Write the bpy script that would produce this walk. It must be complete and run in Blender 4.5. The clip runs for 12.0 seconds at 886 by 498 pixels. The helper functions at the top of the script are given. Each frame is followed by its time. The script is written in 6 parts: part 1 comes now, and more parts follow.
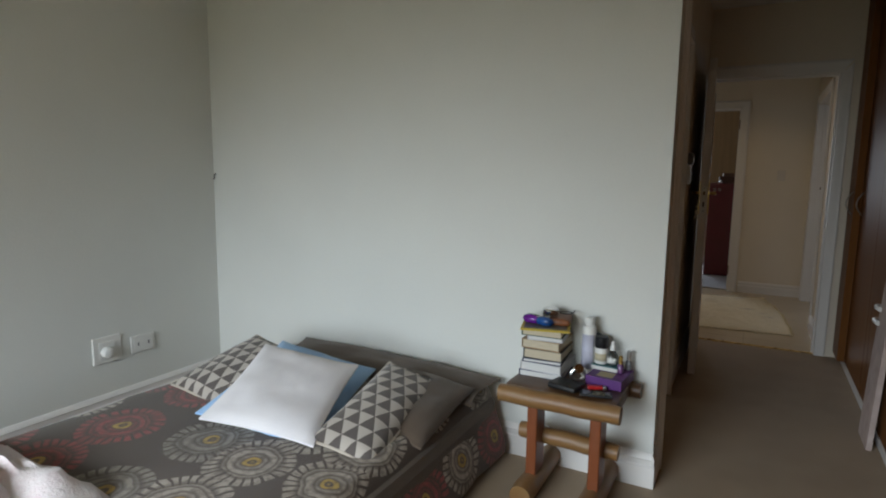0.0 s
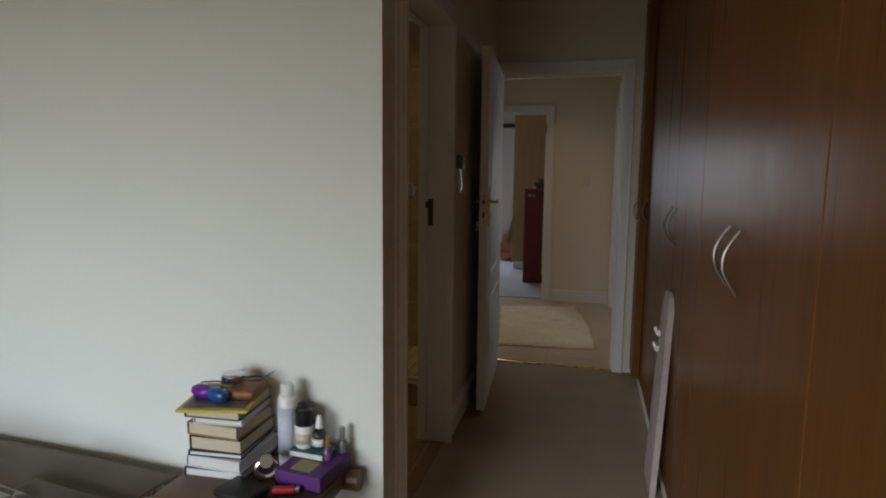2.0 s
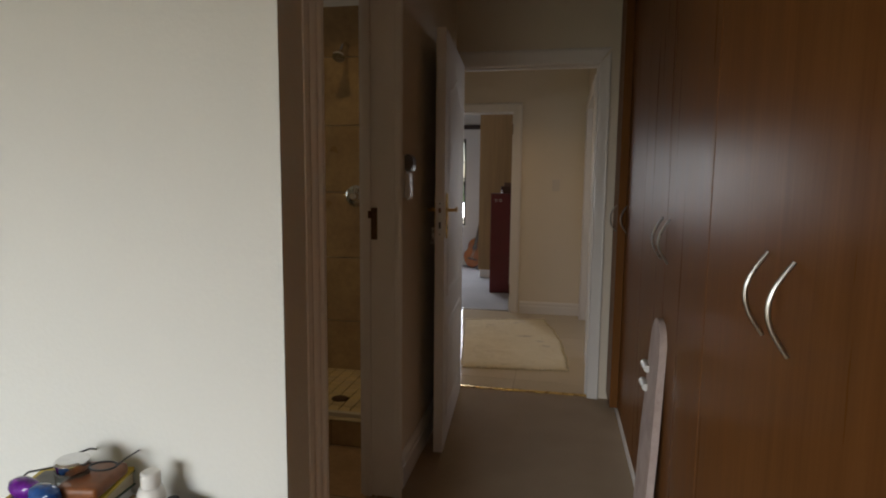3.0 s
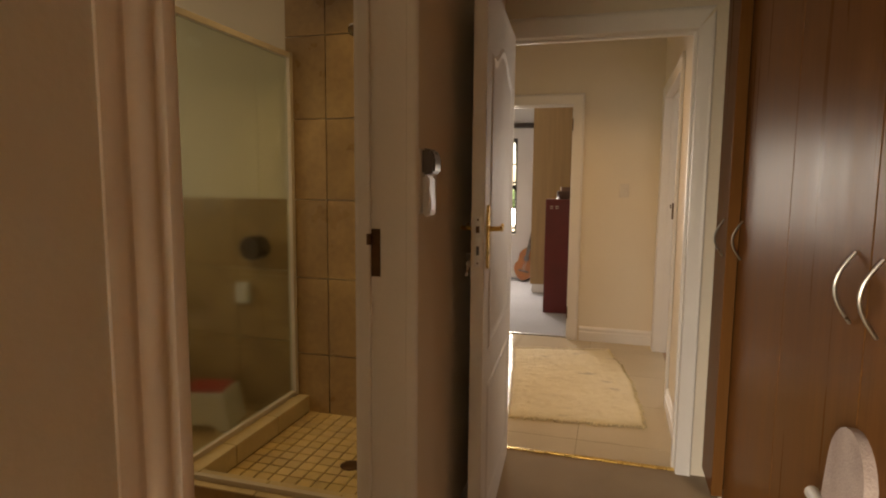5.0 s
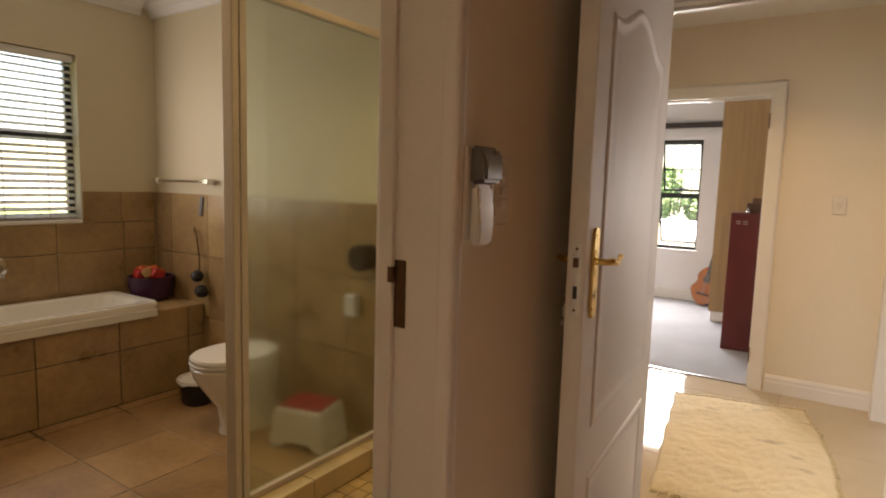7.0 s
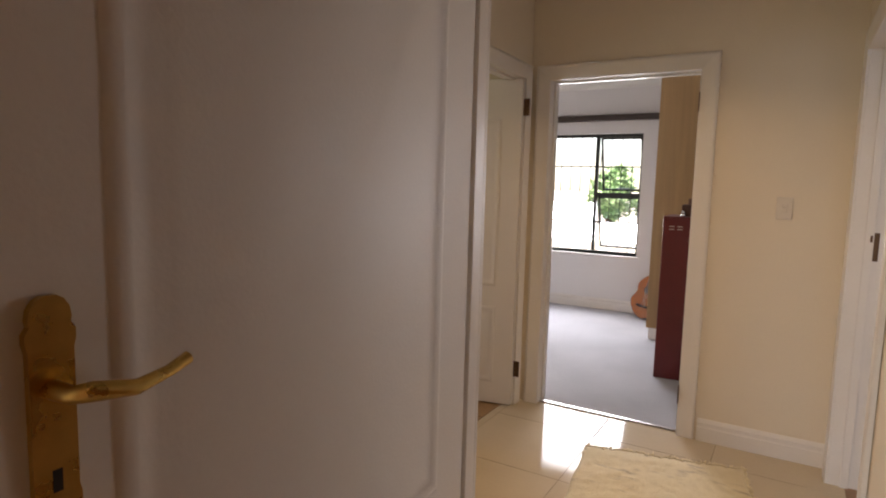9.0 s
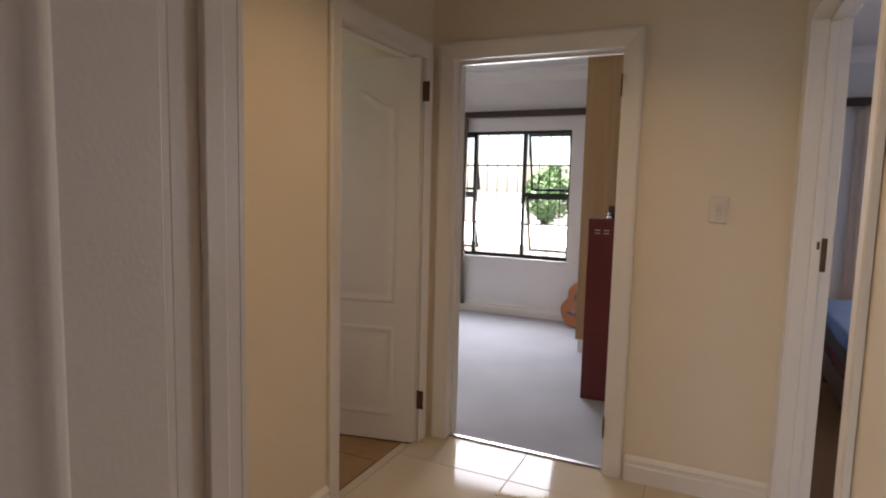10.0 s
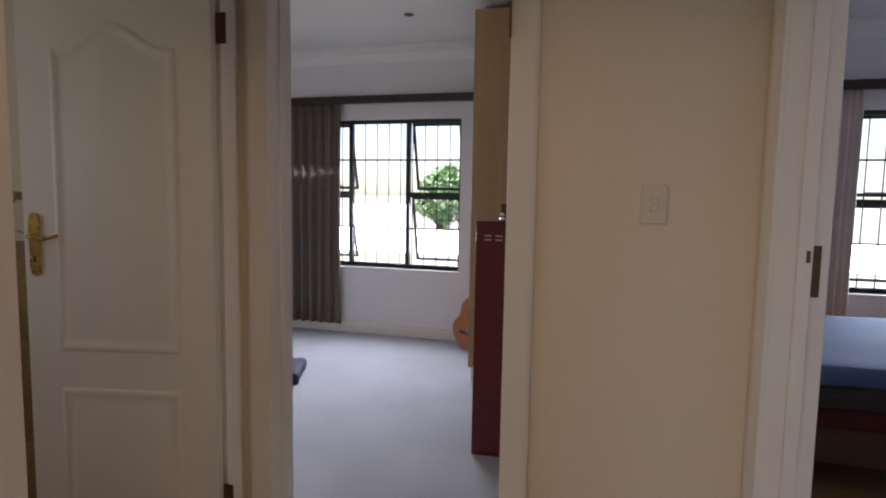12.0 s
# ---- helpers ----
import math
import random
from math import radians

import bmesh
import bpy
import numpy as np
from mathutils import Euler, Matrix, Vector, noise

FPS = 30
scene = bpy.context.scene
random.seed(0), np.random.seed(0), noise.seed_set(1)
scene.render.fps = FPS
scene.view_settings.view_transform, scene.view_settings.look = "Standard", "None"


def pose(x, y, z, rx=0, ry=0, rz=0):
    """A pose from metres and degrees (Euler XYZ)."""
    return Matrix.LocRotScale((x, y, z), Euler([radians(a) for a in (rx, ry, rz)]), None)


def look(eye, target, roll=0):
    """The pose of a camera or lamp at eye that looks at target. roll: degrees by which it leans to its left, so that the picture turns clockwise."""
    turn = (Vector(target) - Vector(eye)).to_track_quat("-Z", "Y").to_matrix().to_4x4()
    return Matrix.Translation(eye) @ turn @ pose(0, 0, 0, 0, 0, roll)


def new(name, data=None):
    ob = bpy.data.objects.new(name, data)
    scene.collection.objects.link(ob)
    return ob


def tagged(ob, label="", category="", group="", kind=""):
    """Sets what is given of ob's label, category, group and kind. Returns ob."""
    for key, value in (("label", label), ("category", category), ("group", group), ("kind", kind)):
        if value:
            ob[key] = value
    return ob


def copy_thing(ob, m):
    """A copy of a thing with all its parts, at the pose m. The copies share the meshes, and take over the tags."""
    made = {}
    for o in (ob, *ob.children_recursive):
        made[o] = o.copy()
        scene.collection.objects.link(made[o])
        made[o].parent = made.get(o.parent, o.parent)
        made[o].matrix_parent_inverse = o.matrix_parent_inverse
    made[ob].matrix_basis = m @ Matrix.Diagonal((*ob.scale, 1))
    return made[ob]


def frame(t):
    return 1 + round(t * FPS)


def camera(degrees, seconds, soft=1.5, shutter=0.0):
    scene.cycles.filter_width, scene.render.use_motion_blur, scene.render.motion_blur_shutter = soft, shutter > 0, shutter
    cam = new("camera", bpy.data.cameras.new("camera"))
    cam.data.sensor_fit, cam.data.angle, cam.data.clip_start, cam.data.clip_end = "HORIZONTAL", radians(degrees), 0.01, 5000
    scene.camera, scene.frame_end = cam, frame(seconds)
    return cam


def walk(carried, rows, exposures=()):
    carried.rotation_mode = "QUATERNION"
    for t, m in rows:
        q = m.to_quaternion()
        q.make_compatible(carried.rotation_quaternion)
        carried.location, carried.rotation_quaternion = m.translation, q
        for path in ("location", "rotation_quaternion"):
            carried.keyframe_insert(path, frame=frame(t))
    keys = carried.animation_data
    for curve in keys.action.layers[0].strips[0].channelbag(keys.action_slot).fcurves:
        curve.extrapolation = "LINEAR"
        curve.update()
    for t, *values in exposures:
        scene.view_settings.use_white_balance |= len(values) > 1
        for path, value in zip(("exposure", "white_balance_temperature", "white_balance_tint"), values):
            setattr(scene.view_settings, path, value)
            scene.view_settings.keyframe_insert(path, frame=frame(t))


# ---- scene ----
cam = camera(74.6, 12.0, soft=2.0)
PATH = [
    (0, (0.192, 0.32, 1.333), (-0.742, 2.068, 1.063), 0.8),
    (0.5, (0.251, 0.528, 1.342), (-0.514, 2.356, 1.075), 0.7),
    (1, (0.349, 0.776, 1.342), (-0.279, 2.657, 1.088), 0.5),
    (1.5, (0.44, 1.02, 1.344), (-0.111, 2.926, 1.096), 0.5),
    (2, (0.471, 1.216, 1.336), (-0.015, 3.141, 1.094), 0.6),
    (2.5, (0.446, 1.479, 1.333), (0.023, 3.419, 1.099), 0.6),
    (3, (0.445, 1.695, 1.341), (0.062, 3.644, 1.112), 0.6),
    (3.2, (0.445, 1.788, 1.345), (0.073, 3.74, 1.114), 0.6),
    (4.8, (0.352, 2.447, 1.354), (-0.143, 4.373, 1.136), 0.4),
    (5, (0.325, 2.501, 1.355), (-0.228, 4.41, 1.135), 0.5),
    (5.5, (0.302, 2.63, 1.365), (-0.443, 4.473, 1.147), 0.8),
    (6, (0.327, 2.798, 1.376), (-0.615, 4.549, 1.155), 1.3),
    (6.5, (0.354, 2.918, 1.376), (-0.743, 4.576, 1.155), 1.5),
    (8.5, (0.459, 3.906, 1.397), (-0.647, 5.558, 1.179), 1.8),
    (9, (0.447, 4.203, 1.386), (-0.569, 5.912, 1.171), 1.5),
    (9.5, (0.436, 4.522, 1.386), (-0.486, 6.284, 1.176), 1.4),
    (10, (0.422, 4.838, 1.377), (-0.429, 6.637, 1.173), 1.4),
    (10.5, (0.375, 5.117, 1.369), (-0.428, 6.937, 1.168), 1.1),
    (11, (0.293, 5.403, 1.361), (-0.458, 7.246, 1.165), 1.0),
    (11.5, (0.261, 5.614, 1.345), (-0.413, 7.487, 1.155), 0.9),
    (12, (0.295, 5.838, 1.333), (-0.253, 7.753, 1.15), 1.0),
]
EXPOSURES = [(0, 0.0, 6400, 12), (2.5, 0.25, 6700, 15), (3.2, 0.58, 7400, 18), (4.8, 1.5, 10300, 22), (5.5, 1.9, 8600, 21), (6.5, 2.28, 8500, 20), (8.5, 2.28, 7500, 22), (9.0, 1.8, 7500, 23), (9.5, 1.58, 7300, 22), (10.5, 1.32, 6900, 23), (12.0, 1.1, 6500, 22)]
walk(cam, [(t, look(eye, target, roll)) for t, eye, target, roll in PATH], EXPOSURES)

# ---- light ----
SUN_ELEVATION, SUN_AZIMUTH = 62, 185
world = bpy.data.worlds.new("sky")
scene.world = world
world.use_nodes = True
wn = world.node_tree.nodes
sky = wn.new("ShaderNodeTexSky")
sky.sky_type, sky.sun_disc = "NISHITA", False
sky.sun_elevation, sky.sun_rotation = radians(SUN_ELEVATION), radians(SUN_AZIMUTH)
world.node_tree.links.new(sky.outputs[0], wn["Background"].inputs["Color"])
wn["Background"].inputs["Strength"].default_value = 0.15
sun = new("sun", bpy.data.lights.new("sun", "SUN"))
sun.data.energy, sun.data.angle, sun.data.color = 5.0, radians(0.5), (1, 0.95, 0.88)
sun.rotation_euler = (radians(90 - SUN_ELEVATION), 0, radians(180 - SUN_AZIMUTH))


def area_light(name, x, y, z, toward, w, h, watts, colour=(1, 1, 1)):
    la = new(name, bpy.data.lights.new(name, "AREA"))
    la.data.shape, la.data.size, la.data.size_y = "RECTANGLE", w, h
    la.data.energy, la.data.color = watts, colour
    la.matrix_world = look((x, y, z), (x + toward[0], y + toward[1], z + toward[2]))
    return la


bedroom_sky = area_light("skylight_bedroom", -1.35, -1.56, 1.2, (0.06, 1, -0.85), 2.08, 1.7, 79, (0.84, 0.95, 1.0))
bedroom_sky.data.spread = radians(100)
FAR_WINDOWS = 10.975
area_light("skylight_bathroom", -3.648, 4.36, 1.6, (1, 0, 0), 1.04, 0.95, 2.6, (0.95, 0.97, 1.0))
area_light("skylight_guitar_room", -1.84, FAR_WINDOWS, 1.34, (0, -1, -0.55), 1.6, 1.32, 29, (0.78, 0.89, 1.0)).data.spread = radians(130)
area_light("skylight_guest_room", 2.86, FAR_WINDOWS, 1.34, (0, -1, -0.55), 1.6, 1.32, 26, (0.78, 0.89, 1.0)).data.spread = radians(130)


def spot_lamp(name, x, y, z, watts, colour=(1, 0.78, 0.5)):
    la = new(name, bpy.data.lights.new(name, "AREA"))
    la.data.shape, la.data.size, la.data.energy, la.data.color = "DISK", 0.07, watts, colour
    la.data.spread = radians(130)
    la.location = (x, y, z)
    return la


LAMP_Z = 2.535
spot_lamp("downlight_bathroom_lamp", -1.9, 4.2, LAMP_Z, 0.9)
spot_lamp("downlight_shower_lamp", -0.85, 4.85, LAMP_Z, 0.6, (1, 0.8, 0.42))
spot_lamp("downlight_hall_lamp", -0.1, 6.5, LAMP_Z, 2.1, (1, 0.72, 0.36))
area_light("skylight_second_bathroom", -2.57, 6.5, 1.55, (1, 0, 0.0), 0.8, 0.9, 1.25, (0.95, 0.97, 1.0))

# ---- materials ----
def material(name, colour, rough=0.5, metal=0.0, vary=0.12, scale=6.0, bump=0.0, bump_scale=60.0, spec=0.5,
             second=None, coat=0.0, stretch=(1, 1, 1), rand=0.0, island=0.0, sheen=0.0):
    """A surface with variation at two scales: broad blotches of `scale` and fine grain of `bump_scale`, in metres."""
    m = bpy.data.materials.new(name)
    m.use_nodes = True
    n, link = m.node_tree.nodes, m.node_tree.links.new
    b = n["Principled BSDF"]
    tc, mp = n.new("ShaderNodeTexCoord"), n.new("ShaderNodeMapping")
    mp.inputs["Scale"].default_value = stretch
    geo = n.new("ShaderNodeNewGeometry")
    link(geo.outputs["Position"], mp.inputs["Vector"])
    broad, fine = n.new("ShaderNodeTexNoise"), n.new("ShaderNodeTexNoise")
    broad.inputs["Scale"].default_value, broad.inputs["Detail"].default_value = scale, 5
    fine.inputs["Scale"].default_value, fine.inputs["Detail"].default_value = bump_scale, 3
    link(mp.outputs[0], broad.inputs["Vector"])
    link(mp.outputs[0], fine.inputs["Vector"])
    ramp = n.new("ShaderNodeValToRGB")
    c2 = second or tuple(c * (1 - vary * 2) for c in colour)
    ramp.color_ramp.elements[0].position, ramp.color_ramp.elements[1].position = 0.3, 0.7
    ramp.color_ramp.elements[0].color, ramp.color_ramp.elements[1].color = (*c2, 1), (*colour, 1)
    add = n.new("ShaderNodeMath")
    add.operation = "MULTIPLY_ADD"
    add.inputs[1].default_value, add.inputs[2].default_value = 0.35, 0.0
    link(fine.outputs["Fac"], add.inputs[0])
    mix = n.new("ShaderNodeMath")
    mix.operation = "MULTIPLY_ADD"
    mix.inputs[1].default_value = 0.65
    link(broad.outputs["Fac"], mix.inputs[0])
    link(add.outputs[0], mix.inputs[2])
    link(mix.outputs[0], ramp.inputs["Fac"])
    out = ramp.outputs[0]
    if rand or island:
        hsv = n.new("ShaderNodeHueSaturation")
        src = n.new("ShaderNodeObjectInfo").outputs["Random"] if rand else geo.outputs["Random Per Island"]
        mr = n.new("ShaderNodeMapRange")
        amount = rand or island
        mr.inputs["To Min"].default_value, mr.inputs["To Max"].default_value = 1 - amount, 1 + amount
        link(src, mr.inputs["Value"])
        link(mr.outputs[0], hsv.inputs["Value"])
        link(out, hsv.inputs["Color"])
        out = hsv.outputs[0]
    link(out, b.inputs["Base Color"])
    rr = n.new("ShaderNodeMapRange")
    rr.inputs["To Min"].default_value, rr.inputs["To Max"].default_value = max(rough - 0.08, 0.02), min(rough + 0.08, 1)
    link(broad.outputs["Fac"], rr.inputs["Value"])
    link(rr.outputs[0], b.inputs["Roughness"])
    b.inputs["Metallic"].default_value = metal
    b.inputs["Specular IOR Level"].default_value = spec
    b.inputs["Coat Weight"].default_value, b.inputs["Coat Roughness"].default_value = coat, 0.12
    b.inputs["Sheen Weight"].default_value = sheen
    if bump:
        bp = n.new("ShaderNodeBump")
        bp.inputs["Strength"].default_value, bp.inputs["Distance"].default_value = bump, 0.004
        link(fine.outputs["Fac"], bp.inputs["Height"])
        link(bp.outputs[0], b.inputs["Normal"])
    return m


def stain(m, colour):
    """Small worn streaks and a few spots of dirt over a cloth."""
    n, link = m.node_tree.nodes, m.node_tree.links.new
    b = n["Principled BSDF"]
    base = b.inputs["Base Color"].links[0].from_socket
    geo, mp, noi, patch, ramp, mul, mix = [n.new(k) for k in ("ShaderNodeNewGeometry", "ShaderNodeMapping", "ShaderNodeTexNoise", "ShaderNodeTexNoise", "ShaderNodeValToRGB", "ShaderNodeMath", "ShaderNodeMix")]
    mp.inputs["Scale"].default_value = (7, 26, 1)
    link(geo.outputs["Position"], mp.inputs["Vector"])
    link(mp.outputs[0], noi.inputs["Vector"])
    noi.inputs["Scale"].default_value, noi.inputs["Detail"].default_value = 1.0, 6
    link(geo.outputs["Position"], patch.inputs["Vector"])
    patch.inputs["Scale"].default_value = 3.0
    mul.operation = "MULTIPLY"
    link(noi.outputs["Fac"], mul.inputs[0])
    link(patch.outputs["Fac"], mul.inputs[1])
    ramp.color_ramp.elements[0].position, ramp.color_ramp.elements[1].position = 0.33, 0.42
    ramp.color_ramp.elements[1].color = (0.5, 0.5, 0.5, 1)
    link(mul.outputs[0], ramp.inputs["Fac"])
    mix.data_type = "RGBA"
    mix.inputs["B"].default_value = (*colour, 1)
    link(ramp.outputs[0], mix.inputs["Factor"])
    link(base, mix.inputs["A"])
    link(mix.outputs["Result"], b.inputs["Base Color"])


PLASTER = material("bedroom_plaster", (0.70, 0.705, 0.67), 0.75, vary=0.025, scale=2.5, bump=0.15, bump_scale=90)
CREAM = material("cream_plaster", (0.77, 0.69, 0.575), 0.7, vary=0.025, scale=2.5, bump=0.15, bump_scale=90)
BATH_PAINT = material("bathroom_paint", (0.70, 0.62, 0.46), 0.6, vary=0.025, scale=2.5, bump=0.12, bump_scale=90)
PALE = material("pale_plaster", (0.76, 0.75, 0.76), 0.75, vary=0.025, scale=2.5, bump=0.15, bump_scale=90)
TRIM = material("white_gloss_trim", (0.79, 0.76, 0.73), 0.4, vary=0.03, scale=5, bump=0.08, bump_scale=120)
CEILING = material("ceiling_paint", (0.80, 0.80, 0.78), 0.8, vary=0.02, scale=3, bump=0.1, bump_scale=150)
CARPET = material("carpet", (0.39, 0.285, 0.18), 0.95, scale=4, bump=1.0, bump_scale=420, second=(0.31, 0.222, 0.138), sheen=0.2)
GREY_CARPET = material("grey_carpet", (0.39, 0.395, 0.42), 0.95, scale=2.2, bump=1.0, bump_scale=420, second=(0.29, 0.295, 0.32), sheen=0.2)
PARQUET = material("brown_floor_boards", (0.30, 0.16, 0.07), 0.35, vary=0.2, scale=4, stretch=(1, 10, 1))
HALL_TILE = material("polished_cream_tile", (0.60, 0.52, 0.40), 0.04, vary=0.05, scale=4, rand=0.03, spec=0.09)
HALL_GROUT = material("cream_grout", (0.36, 0.30, 0.22), 0.8, vary=0.1, scale=20)
BATH_TILE = material("tan_tile", (0.44, 0.30, 0.145), 0.3, scale=4.5, bump=0.12, bump_scale=30, second=(0.25, 0.155, 0.08), rand=0.10)
BATH_FLOOR_TILE = material("tan_floor_tile", (0.40, 0.25, 0.12), 0.42, scale=4, bump=0.12, bump_scale=30, second=(0.23, 0.13, 0.055), rand=0.09)
MOSAIC = material("beige_mosaic", (0.66, 0.49, 0.20), 0.4, scale=9, bump=0.1, bump_scale=80, second=(0.52, 0.38, 0.21), rand=0.08)
CURB_TILE = material("cream_curb_tile", (0.62, 0.49, 0.27), 0.35, vary=0.1, scale=7, bump=0.1, bump_scale=60, rand=0.05)
GROUT = material("grout", (0.075, 0.045, 0.025), 0.9, vary=0.1, scale=20)
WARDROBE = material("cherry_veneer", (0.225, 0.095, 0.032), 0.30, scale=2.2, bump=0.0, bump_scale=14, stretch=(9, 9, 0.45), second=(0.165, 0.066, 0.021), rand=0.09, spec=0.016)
# yellow highlight tint stands in for greenery reflected from the far window
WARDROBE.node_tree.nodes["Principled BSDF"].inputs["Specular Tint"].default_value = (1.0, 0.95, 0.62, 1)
WARDROBE_EDGE = material("dark_veneer_edge", (0.10, 0.035, 0.014), 0.5, vary=0.2, scale=5)
OAK = material("oak_veneer", (0.40, 0.235, 0.10), 0.4, vary=0.14, scale=3, stretch=(8, 8, 0.5))
RED = material("red_lacquer", (0.13, 0.012, 0.014), 0.35, vary=0.12, scale=5)
DOOR_PAINT = material("door_paint", (0.74, 0.70, 0.66), 0.55, vary=0.03, scale=4, bump=0.08, bump_scale=150)
BLACK_FRAME = material("dark_aluminium", (0.012, 0.018, 0.016), 0.4, vary=0.1)
BAR_STEEL = material("burglar_bar_steel", (0.02, 0.02, 0.02), 0.5, vary=0.1)
BRASS = material("brass", (0.70, 0.48, 0.16), 0.28, metal=1.0, vary=0.1, scale=30)
DARK_BRASS = material("tarnished_brass", (0.16, 0.09, 0.05), 0.45, metal=0.8, vary=0.2, scale=40)
STEEL = material("satin_steel", (0.55, 0.54, 0.52), 0.3, metal=1.0, vary=0.1, scale=40)
LOCK_STEEL = material("brushed_lock_steel", (0.74, 0.73, 0.72), 0.45, metal=0.5, vary=0.06, scale=60)
CHROME = material("chrome", (0.75, 0.75, 0.76), 0.12, metal=1.0, vary=0.05, scale=30)
ALU = material("champagne_aluminium", (0.58, 0.51, 0.40), 0.4, metal=0.0, vary=0.06, scale=20)
PLASTIC_WHITE = material("white_plastic", (0.74, 0.73, 0.70), 0.35, vary=0.03, scale=12)
PLASTIC_GREY = material("grey_plastic", (0.16, 0.16, 0.165), 0.35, vary=0.08, scale=20)
PLASTIC_BLACK = material("black_plastic", (0.012, 0.012, 0.014), 0.35, vary=0.1, scale=20)
CERAMIC = material("white_ceramic", (0.80, 0.78, 0.72), 0.08, vary=0.02, scale=6, coat=0.4)
LOG_PALE = material("pale_log_wood", (0.23, 0.135, 0.052), 0.45, scale=5, bump=0.25, bump_scale=40, stretch=(1, 6, 6), second=(0.20, 0.09, 0.028))
LOG_DARK = material("dark_log_wood", (0.12, 0.06, 0.028), 0.4, scale=5, bump=0.25, bump_scale=40, stretch=(1, 6, 6), second=(0.085, 0.04, 0.016))
LEG_RED = material("red_stained_wood", (0.21, 0.06, 0.02), 0.4, scale=6, bump=0.15, bump_scale=40, stretch=(6, 6, 1), second=(0.17, 0.045, 0.012))
PAPER = material("book_pages", (0.66, 0.57, 0.42), 0.85, vary=0.12, scale=30, bump=0.5, bump_scale=300, stretch=(1, 1, 12))
PAPER_WHITE = material("white_book_pages", (0.75, 0.74, 0.72), 0.85, vary=0.08, scale=30, bump=0.5, bump_scale=300, stretch=(1, 1, 12))
COTTON_WHITE = material("white_cotton", (0.80, 0.77, 0.79), 0.9, vary=0.03, scale=9, bump=0.5, bump_scale=260, sheen=0.2)
COTTON_BLUE = material("blue_cotton", (0.40, 0.62, 0.88), 0.85, scale=7, bump=0.5, bump_scale=260, second=(0.22, 0.40, 0.68), sheen=0.2)
COTTON_BROWN = material("brown_cotton", (0.10, 0.068, 0.045), 0.9, vary=0.12, scale=9, bump=0.5, bump_scale=260, sheen=0.2)
BLANKET = material("white_rose_blanket", (0.76, 0.72, 0.71), 0.9, scale=14, bump=0.8, bump_scale=120, second=(0.68, 0.55, 0.56), sheen=0.3)
CURTAIN_BROWN = material("taupe_curtain", (0.16, 0.125, 0.10), 0.9, vary=0.1, scale=6, bump=0.4, bump_scale=300, sheen=0.2)
CURTAIN_CREAM = material("cream_curtain", (0.72, 0.60, 0.52), 0.9, vary=0.08, scale=6, bump=0.4, bump_scale=300, sheen=0.2)
RAIL_WOOD = material("dark_rail_wood", (0.035, 0.014, 0.010), 0.35, vary=0.2, scale=6)
RUG = material("shaggy_cream_rug", (0.78, 0.68, 0.45), 0.95, scale=3.2, bump=1.0, bump_scale=140, second=(0.68, 0.58, 0.37), sheen=0.3)
stain(RUG, (0.16, 0.10, 0.05))
GUITAR_WOOD = material("orange_spruce", (0.40, 0.105, 0.017), 0.2, vary=0.15, scale=5, stretch=(8, 8, 1), coat=0.4)
GUITAR_DARK = material("dark_rosewood", (0.03, 0.014, 0.008), 0.35, vary=0.1, scale=8)
BEDSPREAD_BLUE = material("blue_bedspread", (0.07, 0.12, 0.24), 0.85, scale=5, bump=0.5, bump_scale=120, second=(0.05, 0.085, 0.18))
VANITY_BLACK = material("black_vanity_paint", (0.008, 0.008, 0.010), 0.3, vary=0.1, scale=6)
LAWN = material("lawn", (0.20, 0.25, 0.08), 0.9, scale=2, bump=0.5, bump_scale=30, second=(0.11, 0.15, 0.04))
LEAF = material("leaf", (0.30, 0.46, 0.24), 0.5, scale=8, second=(0.18, 0.32, 0.13), island=0.4)
BARK = material("bark", (0.12, 0.08, 0.05), 0.9, vary=0.3, scale=12, bump=0.8, bump_scale=40)
GARDEN_WALL = material("garden_wall_plaster", (0.72, 0.68, 0.58), 0.85, vary=0.06, scale=3, bump=0.3, bump_scale=40)
PAVING = material("patio_paving", (0.50, 0.46, 0.40), 0.85, vary=0.12, scale=4, bump=0.3, bump_scale=40)


def plain(name, colour, rough=0.5, vary=0.08, scale=15):
    return material(name, colour, rough, vary=vary, scale=scale)


def glass(name, colour, rough, ior=1.45):
    m = bpy.data.materials.new(name)
    m.use_nodes = True
    b = m.node_tree.nodes["Principled BSDF"]
    b.inputs["Base Color"].default_value = (*colour, 1)
    b.inputs["Roughness"].default_value = rough
    b.inputs["IOR"].default_value = ior
    b.inputs["Transmission Weight"].default_value = 1.0
    n, link = m.node_tree.nodes, m.node_tree.links.new
    geo, noi, bp = n.new("ShaderNodeNewGeometry"), n.new("ShaderNodeTexNoise"), n.new("ShaderNodeBump")
    noi.inputs["Scale"].default_value = 3.0
    bp.inputs["Strength"].default_value, bp.inputs["Distance"].default_value = 0.05, 0.002
    link(geo.outputs["Position"], noi.inputs["Vector"])
    link(noi.outputs["Fac"], bp.inputs["Height"])
    link(bp.outputs[0], b.inputs["Normal"])
    return m


PANE = glass("window_glass", (1, 1, 1), 0.0)
OBSCURE = glass("obscure_shower_glass", (0.73, 0.82, 0.72), 0.15, 1.25)
OBSCURE.node_tree.nodes["Principled BSDF"].inputs["Coat Weight"].default_value = 1.0
OBSCURE.node_tree.nodes["Principled BSDF"].inputs["Coat Roughness"].default_value = 0.03
CLEAR = glass("clear_bottle_glass", (0.92, 0.94, 0.95), 0.05)


